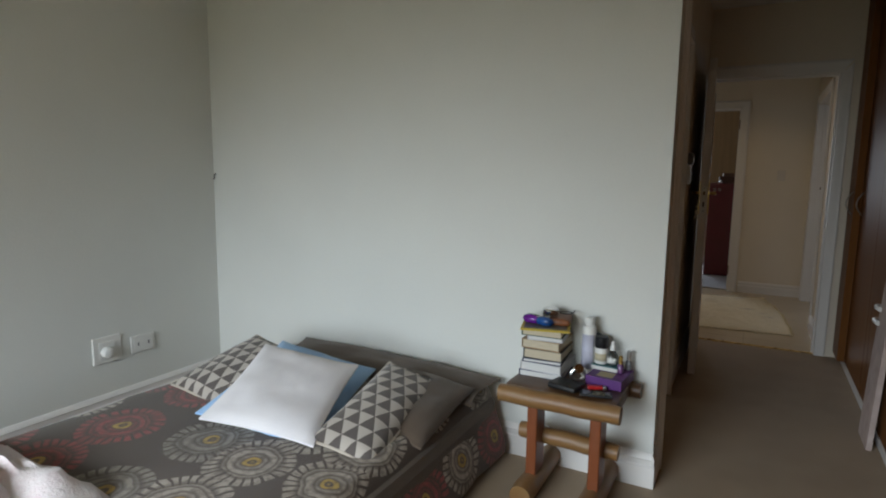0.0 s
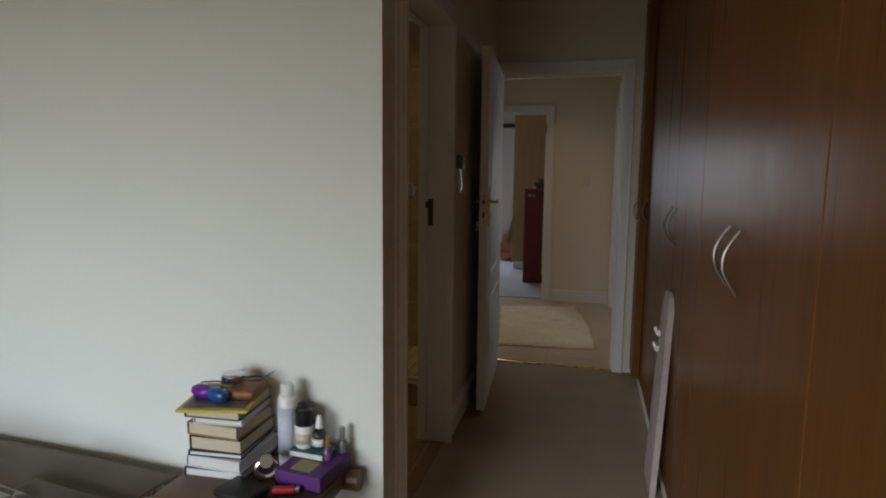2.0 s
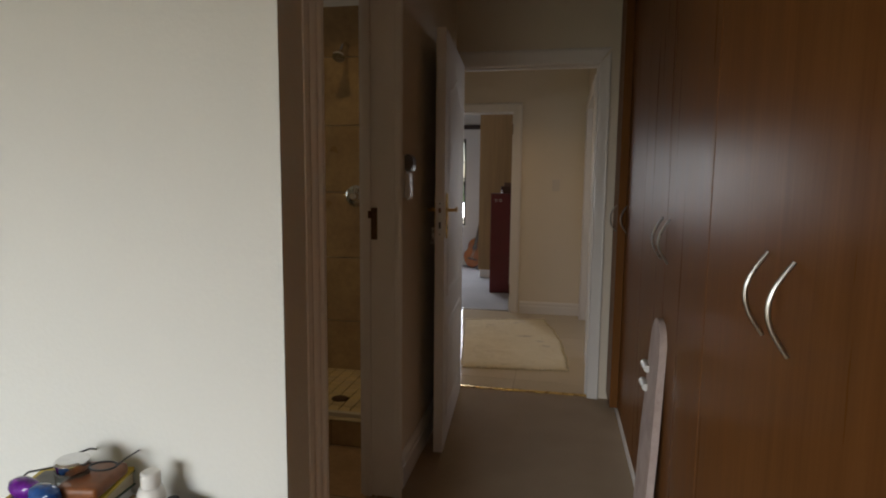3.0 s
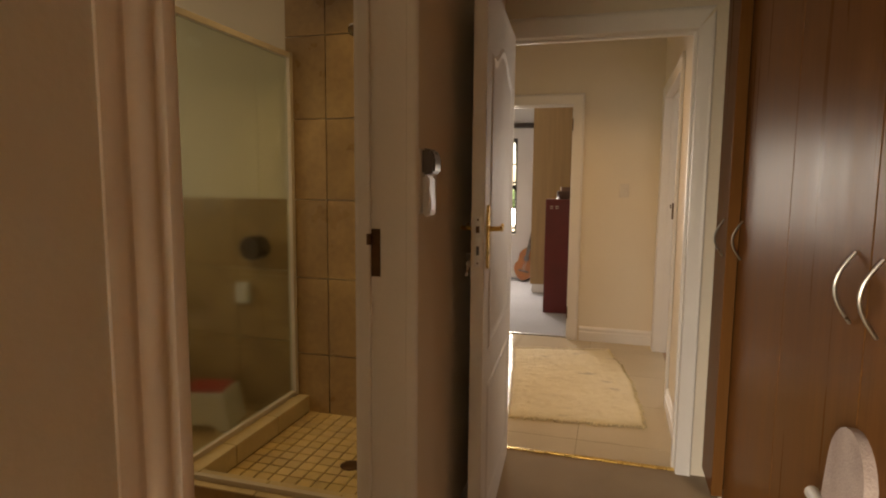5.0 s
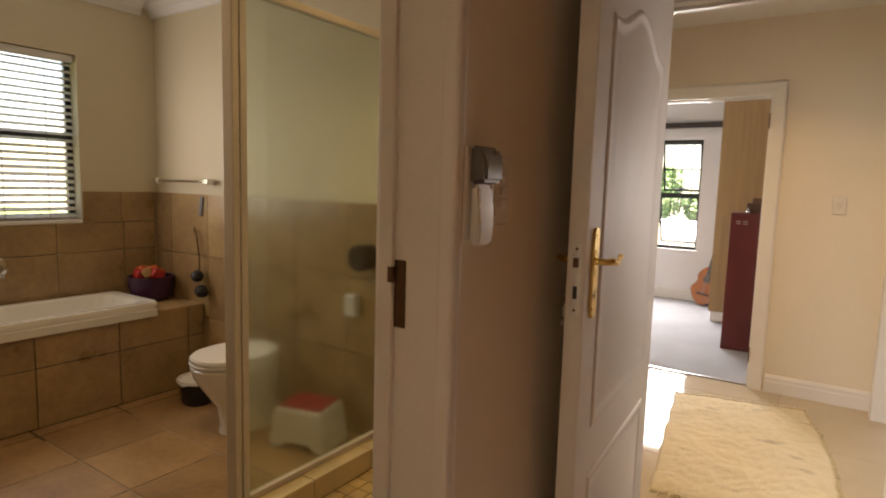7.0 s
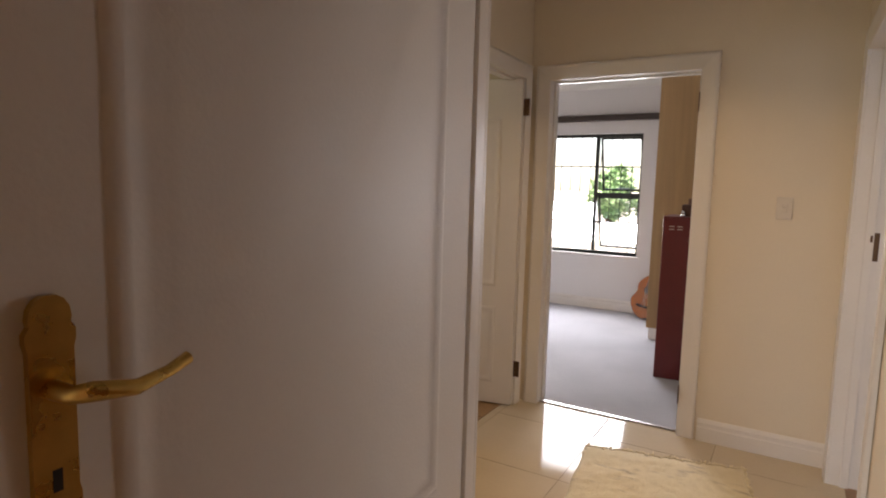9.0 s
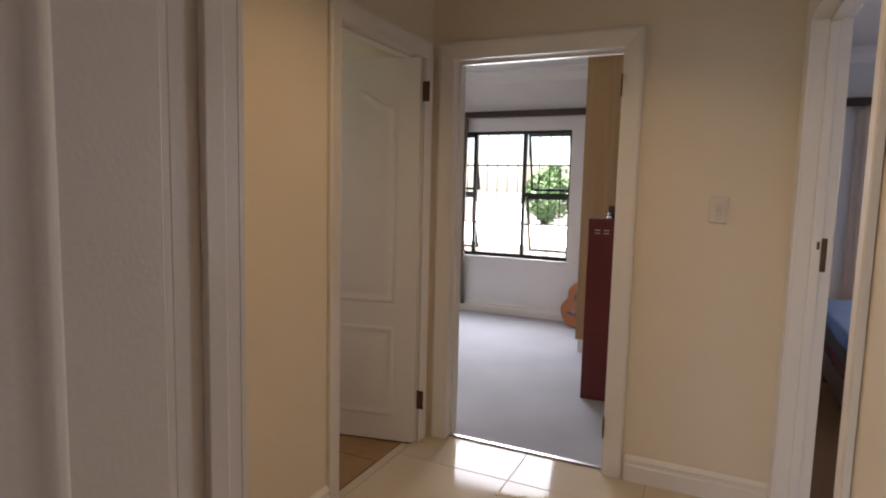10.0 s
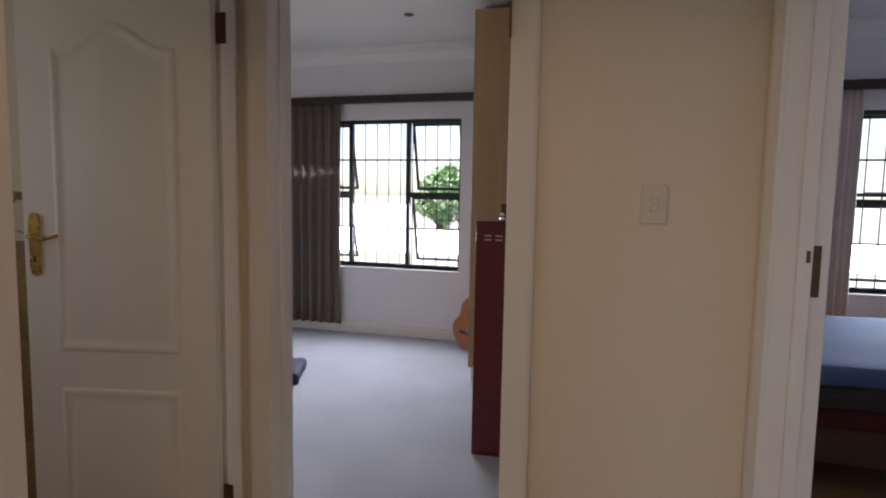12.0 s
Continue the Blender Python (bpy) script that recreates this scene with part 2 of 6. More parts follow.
def ring_cloth():
    """Dark brown cloth printed with rings of cream, red, ochre and grey."""
    m = material("ring_print_cloth", (0.070, 0.043, 0.027), 0.9, vary=0.1, scale=12, bump=0.5, bump_scale=240, sheen=0.2)
    n, link = m.node_tree.nodes, m.node_tree.links.new
    b = n["Principled BSDF"]
    base = b.inputs["Base Color"].links[0].from_socket
    geo, vor = n.new("ShaderNodeNewGeometry"), n.new("ShaderNodeTexVoronoi")
    flat = n.new("ShaderNodeVectorMath")
    flat.operation = "MULTIPLY"
    flat.inputs[1].default_value = (1, 1, 0)
    # the print follows the cloth down the bed's side
    parts, drop, join = n.new("ShaderNodeSeparateXYZ"), n.new("ShaderNodeMath"), n.new("ShaderNodeCombineXYZ")
    drop.operation = "SUBTRACT"
    link(geo.outputs["Position"], parts.inputs[0])
    link(parts.outputs[0], drop.inputs[0])
    link(parts.outputs[2], drop.inputs[1])
    link(drop.outputs[0], join.inputs[0])
    link(parts.outputs[1], join.inputs[1])
    link(join.outputs[0], flat.inputs[0])
    vor.voronoi_dimensions = "2D"
    vor.inputs["Scale"].default_value, vor.inputs["Randomness"].default_value = 3.1, 0.40
    warp = n.new("ShaderNodeTexNoise")
    warp.inputs["Scale"].default_value = 9
    mixv = n.new("ShaderNodeVectorMath")
    mixv.operation = "MULTIPLY_ADD"
    mixv.inputs[1].default_value = (0.05, 0.05, 0)
    link(geo.outputs["Position"], warp.inputs["Vector"])
    link(warp.outputs["Color"], mixv.inputs[0])
    link(flat.outputs[0], mixv.inputs[2])
    link(mixv.outputs[0], vor.inputs["Vector"])
    ramp = n.new("ShaderNodeValToRGB")
    ramp.color_ramp.interpolation = "LINEAR"
    stops = ((0.0, 1), (0.030, 0.1), (0.05, 0.1), (0.06, 1), (0.10, 1), (0.11, 0.1), (0.15, 0.8), (0.18, 0.1), (0.22, 1), (0.26, 1), (0.275, 0.1), (0.31, 0.75), (0.33, 0.1), (0.39, 1), (0.47, 1), (0.49, 0))
    while len(ramp.color_ramp.elements) < len(stops):
        ramp.color_ramp.elements.new(0.5)
    for e, (p, c) in zip(ramp.color_ramp.elements, stops):
        e.position, e.color = p, (c, c, c, 1)
    link(vor.outputs["Distance"], ramp.inputs["Fac"])
    # ring colours: ochre near the heart, then by cell cream, red or grey
    cell = n.new("ShaderNodeSeparateColor")
    link(vor.outputs["Color"], cell.inputs[0])
    tone = n.new("ShaderNodeValToRGB")
    tone.color_ramp.interpolation = "CONSTANT"
    tones = ((0.0, (0.37, 0.31, 0.25)), (0.40, (0.27, 0.05, 0.045)), (0.62, (0.41, 0.35, 0.28)), (0.85, (0.24, 0.21, 0.17)))
    while len(tone.color_ramp.elements) < len(tones):
        tone.color_ramp.elements.new(0.5)
    for e, (p, c) in zip(tone.color_ramp.elements, tones):
        e.position, e.color = p, (*c, 1)
    link(cell.outputs[0], tone.inputs["Fac"])
    heart = n.new("ShaderNodeMath")
    heart.operation = "LESS_THAN"
    heart.inputs[1].default_value = 0.11
    link(vor.outputs["Distance"], heart.inputs[0])
    hm = n.new("ShaderNodeMix")
    hm.data_type = "RGBA"
    hm.inputs["B"].default_value = (0.42, 0.26, 0.035, 1)
    link(heart.outputs[0], hm.inputs["Factor"])
    link(tone.outputs[0], hm.inputs["A"])
    fin = n.new("ShaderNodeMix")
    fin.data_type = "RGBA"
    # outer rings are broken into radial dashes, and the print is worn
    arm, split, turn = n.new("ShaderNodeVectorMath"), n.new("ShaderNodeSeparateXYZ"), n.new("ShaderNodeMath")
    arm.operation, turn.operation = "SUBTRACT", "ARCTAN2"
    link(mixv.outputs[0], arm.inputs[0])
    link(vor.outputs["Position"], arm.inputs[1])
    link(arm.outputs[0], split.inputs[0])
    link(split.outputs[1], turn.inputs[0])
    link(split.outputs[0], turn.inputs[1])
    wave, gap, inner, keep, worn = [n.new("ShaderNodeMath") for k in range(5)]
    wave.operation, wave.inputs[1].default_value = "MULTIPLY", 26.0
    link(turn.outputs[0], wave.inputs[0])
    gap.operation = "SINE"
    link(wave.outputs[0], gap.inputs[0])
    inner.operation, inner.inputs[1].default_value = "LESS_THAN", 0.32
    link(vor.outputs["Distance"], inner.inputs[0])
    keep.operation, keep.inputs[1].default_value = "GREATER_THAN", -0.55
    link(gap.outputs[0], keep.inputs[0])
    either = n.new("ShaderNodeMath")
    either.operation = "MAXIMUM"
    link(inner.outputs[0], either.inputs[0])
    link(keep.outputs[0], either.inputs[1])
    thread = n.new("ShaderNodeTexNoise")
    thread.inputs["Scale"].default_value = 38
    link(geo.outputs["Position"], thread.inputs["Vector"])
    fade = n.new("ShaderNodeMapRange")
    fade.inputs["From Min"].default_value, fade.inputs["From Max"].default_value, fade.inputs["To Min"].default_value = 0.3, 0.6, 0.35
    link(thread.outputs["Fac"], fade.inputs["Value"])
    worn.operation = "MULTIPLY"
    link(either.outputs[0], worn.inputs[0])
    link(fade.outputs[0], worn.inputs[1])
    total = n.new("ShaderNodeMath")
    total.operation = "MULTIPLY"
    link(ramp.outputs[0], total.inputs[0])
    link(worn.outputs[0], total.inputs[1])
    link(total.outputs[0], fin.inputs["Factor"])
    link(base, fin.inputs["A"])
    link(hm.outputs["Result"], fin.inputs["B"])
    link(fin.outputs["Result"], b.inputs["Base Color"])
    return m


def triangle_cloth():
    """Grey-brown cloth printed with rows of cream triangles."""
    m = material("triangle_print_cloth", (0.115, 0.095, 0.085), 0.9, vary=0.1, scale=12, bump=0.5, bump_scale=240, sheen=0.2)
    n, link = m.node_tree.nodes, m.node_tree.links.new
    b = n["Principled BSDF"]
    base = b.inputs["Base Color"].links[0].from_socket
    tc, sep = n.new("ShaderNodeTexCoord"), n.new("ShaderNodeSeparateXYZ")
    link(tc.outputs["Object"], sep.inputs[0])

    def op(kind, a, bb=0.0, c=None):
        k = n.new("ShaderNodeMath")
        k.operation = kind
        for i, v in enumerate((a, bb)):
            if isinstance(v, float):
                k.inputs[i].default_value = v
            else:
                link(v, k.inputs[i])
        return k.outputs[0]

    u, v = op("MULTIPLY", sep.outputs[0], 16.0), op("MULTIPLY", sep.outputs[1], 16.0)
    odd = op("MULTIPLY", op("MODULO", op("FLOOR", op("ADD", v, 40.0)), 2.0), 0.5)
    fu, fv = op("FRACT", op("ADD", op("ADD", u, odd), 40.0)), op("FRACT", op("ADD", v, 40.0))
    tri = op("LESS_THAN", op("MULTIPLY", op("ABSOLUTE", op("SUBTRACT", fu, 0.5)), 2.0), op("MULTIPLY", fv, 0.95))
    fin = n.new("ShaderNodeMix")
    fin.data_type = "RGBA"
    fin.inputs["B"].default_value = (0.46, 0.41, 0.36, 1)
    link(tri, fin.inputs["Factor"])
    link(base, fin.inputs["A"])
    link(fin.outputs["Result"], b.inputs["Base Color"])
    return m


RINGS, TRIANGLES = ring_cloth(), triangle_cloth()


# ---- helpers for shapes ----
def box(bm, x0, x1, y0, y1, z0, z1, bevel=0.0, m=None):
    vs = [bm.verts.new((x, y, z)) for x in (x0, x1) for y in (y0, y1) for z in (z0, z1)]
    fs = [bm.faces.new([vs[i] for i in q]) for q in ((0, 1, 3, 2), (4, 6, 7, 5), (0, 4, 5, 1), (2, 3, 7, 6), (0, 2, 6, 4), (1, 5, 7, 3))]
    if m is not None:
        bmesh.ops.transform(bm, matrix=m, verts=vs)
    if bevel:
        es = list({e for f in fs for e in f.edges})
        bmesh.ops.bevel(bm, geom=es, offset=bevel, segments=2, profile=0.5, affect="EDGES")
    return vs


def finish(bm, name, mat, parent=None, label="", smooth=False):
    bmesh.ops.recalc_face_normals(bm, faces=bm.faces[:])
    me = bpy.data.meshes.new(name)
    bm.to_mesh(me)
    bm.free()
    me.materials.append(mat)
    if smooth:
        me.shade_smooth()
        me.set_sharp_from_angle(angle=radians(40))
    ob = new(name, me)
    if parent is not None:
        ob.parent = parent
    if label:
        ob["label"] = label
    return ob


def part(name, bm, mat, parent, label="", smooth=True):
    return finish(bm, name, mat, parent, label, smooth)


def thing(name, label, category, m=None, group=""):
    ob = new(name)
    ob.empty_display_size = 0.1
    if m is not None:
        ob.matrix_world = m
    return tagged(ob, label, category, group)


def slab(name, mat, x0, x1, y0, y1, z0, z1, label, bevel=0.0):
    bm = bmesh.new()
    box(bm, x0, x1, y0, y1, z0, z1, bevel)
    return tagged(finish(bm, name, mat), label, "", "", "structure")


def wall(name, mat, axis, a0, a1, u0, u1, z0, z1, holes, label):
    """A wall across `axis` from a0 to a1 thick, from u0 to u1 long, with openings (u, u, z, z)."""
    us = sorted({u0, u1, *[h[0] for h in holes], *[h[1] for h in holes]})
    zs = sorted({z0, z1, *[h[2] for h in holes], *[h[3] for h in holes]})
    us, zs = [u for u in us if u0 <= u <= u1], [z for z in zs if z0 <= z <= z1]

    def solid(i, j):
        if not (0 <= i < len(us) - 1 and 0 <= j < len(zs) - 1):
            return False
        u, z = (us[i] + us[i + 1]) / 2, (zs[j] + zs[j + 1]) / 2
        return not any(h[0] < u < h[1] and h[2] < z < h[3] for h in holes)

    bm = bmesh.new()
    vert = {}

    def v(a, u, z):
        key = (a, u, z)
        if key not in vert:
            vert[key] = bm.verts.new((a, u, z) if axis == "x" else (u, a, z))
        return vert[key]

    for i in range(len(us) - 1):
        for j in range(len(zs) - 1):
            if not solid(i, j):
                continue
            ua, ub, za, zb = us[i], us[i + 1], zs[j], zs[j + 1]
            for a in (a0, a1):
                bm.faces.new([v(a, ua, za), v(a, ub, za), v(a, ub, zb), v(a, ua, zb)])
            for di, dj, p, q in ((-1, 0, (ua, za), (ua, zb)), (1, 0, (ub, za), (ub, zb)), (0, -1, (ua, za), (ub, za)), (0, 1, (ua, zb), (ub, zb))):
                if not solid(i + di, j + dj):
                    bm.faces.new([v(a0, *p), v(a0, *q), v(a1, *q), v(a1, *p)])
    return tagged(finish(bm, name, mat), label, "", "", "structure")


def prism(bm, outline, a0, a1, axis="y", m=None):
    """Extrudes a 2D outline along an axis; outline in the two other axes, in xyz order."""
    def put(p, a):
        return {"x": (a, p[0], p[1]), "y": (p[0], a, p[1]), "z": (p[0], p[1], a)}[axis]
    lo, hi = [bm.verts.new(put(p, a0)) for p in outline], [bm.verts.new(put(p, a1)) for p in outline]
    k = len(outline)
    bm.faces.new(lo), bm.faces.new(hi)
    for i in range(k):
        bm.faces.new([lo[i], lo[(i + 1) % k], hi[(i + 1) % k], hi[i]])
    if m is not None:
        bmesh.ops.transform(bm, matrix=m, verts=lo + hi)
    return lo + hi


def tube(bm, points, radius, sides=10, cap=True):
    """A round rod along points; radius one number or one for each point."""
    pts = [Vector(p) for p in points]
    rad = [radius] * len(pts) if isinstance(radius, (int, float)) else radius
    rings, up = [], None
    for i, p in enumerate(pts):
        d = (pts[min(i + 1, len(pts) - 1)] - pts[max(i - 1, 0)]).normalized()
        if up is None:
            up = d.orthogonal().normalized()
        up = (up - d * up.dot(d)).normalized()
        side = d.cross(up)
        rings.append([bm.verts.new(p + rad[i] * (math.cos(a) * up + math.sin(a) * side)) for a in (2 * math.pi * j / sides for j in range(sides))])
    for a, b in zip(rings, rings[1:]):
        for j in range(sides):
            bm.faces.new([a[j], a[(j + 1) % sides], b[(j + 1) % sides], b[j]])
    if cap:
        bm.faces.new(rings[0]), bm.faces.new(rings[-1])


def lathe(bm, profile, x=0, y=0, z=0, sides=24, sx=1.0, sy=1.0):
    """Turns (radius, height) pairs round an upright axis."""
    rings = [[bm.verts.new((x + sx * r * math.cos(2 * math.pi * j / sides), y + sy * r * math.sin(2 * math.pi * j / sides), z + h)) for j in range(sides)] for r, h in profile]
    for a, b in zip(rings, rings[1:]):
        for j in range(sides):
            bm.faces.new([a[j], a[(j + 1) % sides], b[(j + 1) % sides], b[j]])
    bm.faces.new(rings[0]), bm.faces.new(rings[-1])


def structure(name, label):
    ob = new(name)
    ob.empty_display_size = 0.1
    return tagged(ob, label, "", "", "structure")


def boxpart(name, mat, parent, x0, x1, y0, y1, z0, z1, bevel=0.002, label="", m=None):
    bm = bmesh.new()
    box(bm, x0, x1, y0, y1, z0, z1, bevel, m)
    return part(name, bm, mat, parent, label, False)


# ---- large structure ----
H, HB, DOOR_H = 2.56, 2.65, 2.045
BATH_DOOR, HALL_DOOR = (3.002, 3.955), (-0.19, 0.66)
GUITAR_DOOR, LEFT_DOOR, RIGHT_DOOR = (-0.872, -0.02), (6.825, 7.56), (6.30, 7.48)
BACK, FACADE, WEST = 5.42, 10.92, -3.65
wall("wall_bed", PLASTER, "y", 2.80, 3.0, -2.88, -0.11, 0, H, [], "off-white plastered wall behind the bed")
wall("wall_bedroom_side", PLASTER, "x", -2.87, -2.72, -1.6, 2.80, 0, H, [], "off-white plastered bedroom side wall")
wall("wall_bedroom_south", PLASTER, "y", -1.75, -1.6, -2.9, 1.6, 0, H, [(-2.40, -0.30, 0.33, 2.08)], "off-white bedroom wall with a window")
wall("wall_bedroom_east", PLASTER, "x", 1.45, 1.60, -1.6, 5.345, 0, H, [], "off-white wall behind the wardrobes")
wall("wall_corridor", CREAM, "x", -0.345, -0.2, 3.002, 5.345, 0, H, [(BATH_DOOR[0] - 0.02, BATH_DOOR[1] + 0.02, 0, DOOR_H + 0.02)], "cream corridor wall with the bathroom doorway")
wall("wall_corridor_end", CREAM, "y", 5.345, 5.455, -0.36, 1.60, 0, H, [(HALL_DOOR[0] - 0.02, HALL_DOOR[1] + 0.02, 0, DOOR_H + 0.02)], "cream wall with the doorway to the hall")
wall("wall_bath_back", BATH_PAINT, "y", BACK + 0.012, 5.50, WEST - 0.2, -0.36, 0, H, [], "cream painted bathroom wall above the tiles")
wall("wall_bath_front", BATH_PAINT, "y", 3.0, 3.028, WEST - 0.2, -0.345, 0, H, [], "cream painted bathroom front wall")
wall("wall_hall_left", CREAM, "x", -1.12, -1.0, 5.455, 7.67, 0, H, [(LEFT_DOOR[0] - 0.02, LEFT_DOOR[1] + 0.02, 0, DOOR_H + 0.02)], "cream hall wall with the second bathroom doorway")
wall("wall_hall_right", CREAM, "x", 0.70, 0.82, 5.455, 7.67, 0, H, [(RIGHT_DOOR[0] - 0.02, RIGHT_DOOR[1] + 0.02, 0, DOOR_H + 0.02)], "cream hall wall with the guest room doorway")
wall("wall_hall_end", CREAM, "y", 7.67, 7.80, -3.6, 0.84, 0, HB, [(GUITAR_DOOR[0] - 0.02, GUITAR_DOOR[1] + 0.02, 0, DOOR_H + 0.02)], "cream hall end wall with a doorway")
wall("wall_facade", PALE, "y", FACADE, FACADE + 0.22, -3.6, 4.4, 0, HB, [(-2.67, -1.01, 0.645, 2.03), (2.02, 3.70, 0.645, 2.03)], "pale wall with two dark-framed windows")
wall("wall_guitar_room_side", PALE, "x", -3.6, -3.45, 7.8, FACADE, 0, HB, [], "pale bedroom side wall")
wall("wall_party", PALE, "x", 0.70, 0.84, 7.8, FACADE, 0, HB, [], "pale wall between two bedrooms")
wall("wall_guest_side", PALE, "x", 4.35, 4.5, 5.5, FACADE, 0, HB, [], "pale guest room side wall")
wall("wall_guest_back", PALE, "y", 5.52, 5.66, 0.84, 4.35, 0, HB, [], "pale guest room back wall")
wall("wall_bath_window", BATH_PAINT, "x", WEST - 0.2, WEST, 3.05, BACK + 0.012, 0, H, [(3.8, 4.92, 1.09, 2.12)], "cream bathroom wall with a window")
wall("wall_second_bath", BATH_PAINT, "x", -2.75, -2.6, 5.5, 7.67, 0, H, [(6.1, 6.9, 1.1, 2.0)], "cream second bathroom wall with a small window")
slab("floor_bedroom", CARPET, -2.9, 1.6, -1.75, 5.37, -0.1, 0, "beige carpet of the bedroom and corridor")
slab("floor_hall", HALL_GROUT, -1.06, 0.77, 5.37, 7.72, -0.1, -0.003, "polished cream tiled hall floor")
slab("floor_guitar_room", GREY_CARPET, -3.6, 0.74, 7.72, FACADE + 0.2, -0.1, 0.006, "pale grey carpet of the music bedroom")
slab("floor_guest_room", PARQUET, 0.77, 4.5, 5.5, FACADE + 0.2, -0.1, 0.002, "brown floor of the guest bedroom")
slab("floor_bathroom", GROUT, WEST - 0.1, -0.23, 3.0, 5.45, -0.1, -0.003, "tan tiled bathroom floor")
slab("floor_second_bath", GROUT, -2.75, -1.06, 5.5, 7.67, -0.1, -0.003, "tan tiled second bathroom floor")
slab("ceiling_bedroom", CEILING, -2.9, 1.6, -1.75, 5.455, H, H + 0.1, "white bedroom ceiling")
slab("ceiling_bathroom", CEILING, WEST - 0.2, -2.9, 3.0, 5.5, H, H + 0.1, "white bathroom ceiling")
slab("ceiling_hall", CEILING, -2.75, 0.84, 5.455, 7.67, H, H + 0.1, "white hall ceiling")
slab("ceiling_bedrooms", CEILING, -3.6, 4.5, 7.67, FACADE + 0.22, HB, HB + 0.1, "white ceiling of the far bedrooms")
slab("ceiling_guest", CEILING, 0.84, 4.5, 5.5, 7.67, HB, HB + 0.1, "white guest room ceiling")
# cornices
for nm, x0, x1 in (("cornice_guitar_room", -3.45, 0.70), ("cornice_guest_room", 0.84, 4.35)):
    bm = bmesh.new()
    y = FACADE
    prism(bm, [(y, HB), (y, HB - 0.12), (y - 0.015, HB - 0.12), (y - 0.03, HB - 0.09), (y - 0.045, HB - 0.05), (y - 0.09, HB - 0.03), (y - 0.12, HB - 0.015), (y - 0.12, HB)], x0, x1, "x")
    tagged(finish(bm, nm, CEILING), "white plaster cornice", "", "", "structure")
bm = bmesh.new()
y = BACK + 0.012
prism(bm, [(y, H), (y, H - 0.1), (y - 0.02, H - 0.1), (y - 0.04, H - 0.06), (y - 0.08, H - 0.03), (y - 0.1, H)], WEST, -0.33, "x")
tagged(finish(bm, "cornice_bathroom", CEILING), "white plaster cornice", "", "", "structure")
bm = bmesh.new()
prism(bm, [(WEST, H), (WEST, H - 0.1), (WEST + 0.02, H - 0.1), (WEST + 0.04, H - 0.06), (WEST + 0.08, H - 0.03), (WEST + 0.1, H)], 3.05, y - 0.1, "y")
tagged(finish(bm, "cornice_bathroom_side", CEILING), "white plaster cornice", "", "", "structure")


def baseboard(name, axis, a, sign, u0, u1, h, mat=TRIM, t=0.018):
    """A moulded skirting on the wall face at a, standing out to sign."""
    s = sign
    prof = [(a, 0), (a + s * t, 0), (a + s * t, h * 0.62), (a + s * t * 0.72, h * 0.66), (a + s * t * 0.72, h * 0.80), (a + s * t * 0.95, h * 0.84),
            (a + s * t * 0.6, h * 0.93), (a + s * t * 0.25, h), (a, h)]
    bm = bmesh.new()
    if axis == "y":
        prism(bm, prof, u0, u1, "x")
    else:
        prism(bm, prof, u0, u1, "y")
    return tagged(finish(bm, name, mat), "white painted moulded skirting board", "", "", "structure")


baseboard("baseboard_bed_wall", "y", 2.80, -1, -2.70, -0.11, 0.15)
baseboard("baseboard_bedroom_side", "x", -2.72, 1, -1.6, 2.80, 0.15)
baseboard("baseboard_bed_wall_end", "x", -0.11, 1, 2.782, 2.928, 0.15, t=0.012)
baseboard("baseboard_corridor", "x", -0.2, 1, 4.035, 5.345, 0.15)
baseboard("baseboard_hall_end", "y", 7.67, -1, 0.085, 0.70, 0.125)
baseboard("baseboard_hall_left", "x", -1.0, 1, 5.475, 6.75, 0.125)
baseboard("baseboard_hall_front", "y", 5.455, 1, -1.0, -0.285, 0.125)
baseboard("baseboard_hall_right", "x", 0.70, -1, 5.475, 6.21, 0.125)
baseboard("baseboard_facade", "y", FACADE, -1, -3.45, 0.70, 0.13)
baseboard("baseboard_guest_facade", "y", FACADE, -1, 0.84, 4.35, 0.13)
baseboard("baseboard_guitar_room_side", "x", -3.45, 1, 7.8, FACADE, 0.13)


# ---- doorways ----
def architrave_profile(w, moulded=False):
    """Across the width from the opening outwards, and its stand-out."""
    if not moulded:
        return [(0, 0), (0, 0.010), (0.08 * w, 0.013), (0.72 * w, 0.014), (0.80 * w, 0.017), (0.94 * w, 0.017), (w, 0.013), (w, 0)]
    return [(0, 0), (0, 0.020), (0.04 * w, 0.027), (0.12 * w, 0.030), (0.24 * w, 0.027), (0.30 * w, 0.019), (0.35 * w, 0.019), (0.39 * w, 0.024), (0.47 * w, 0.025), (0.60 * w, 0.021), (0.66 * w, 0.0165), (0.71 * w, 0.0165), (0.75 * w, 0.019), (0.82 * w, 0.020), (0.93 * w, 0.018), (w, 0.0165), (w, 0)]


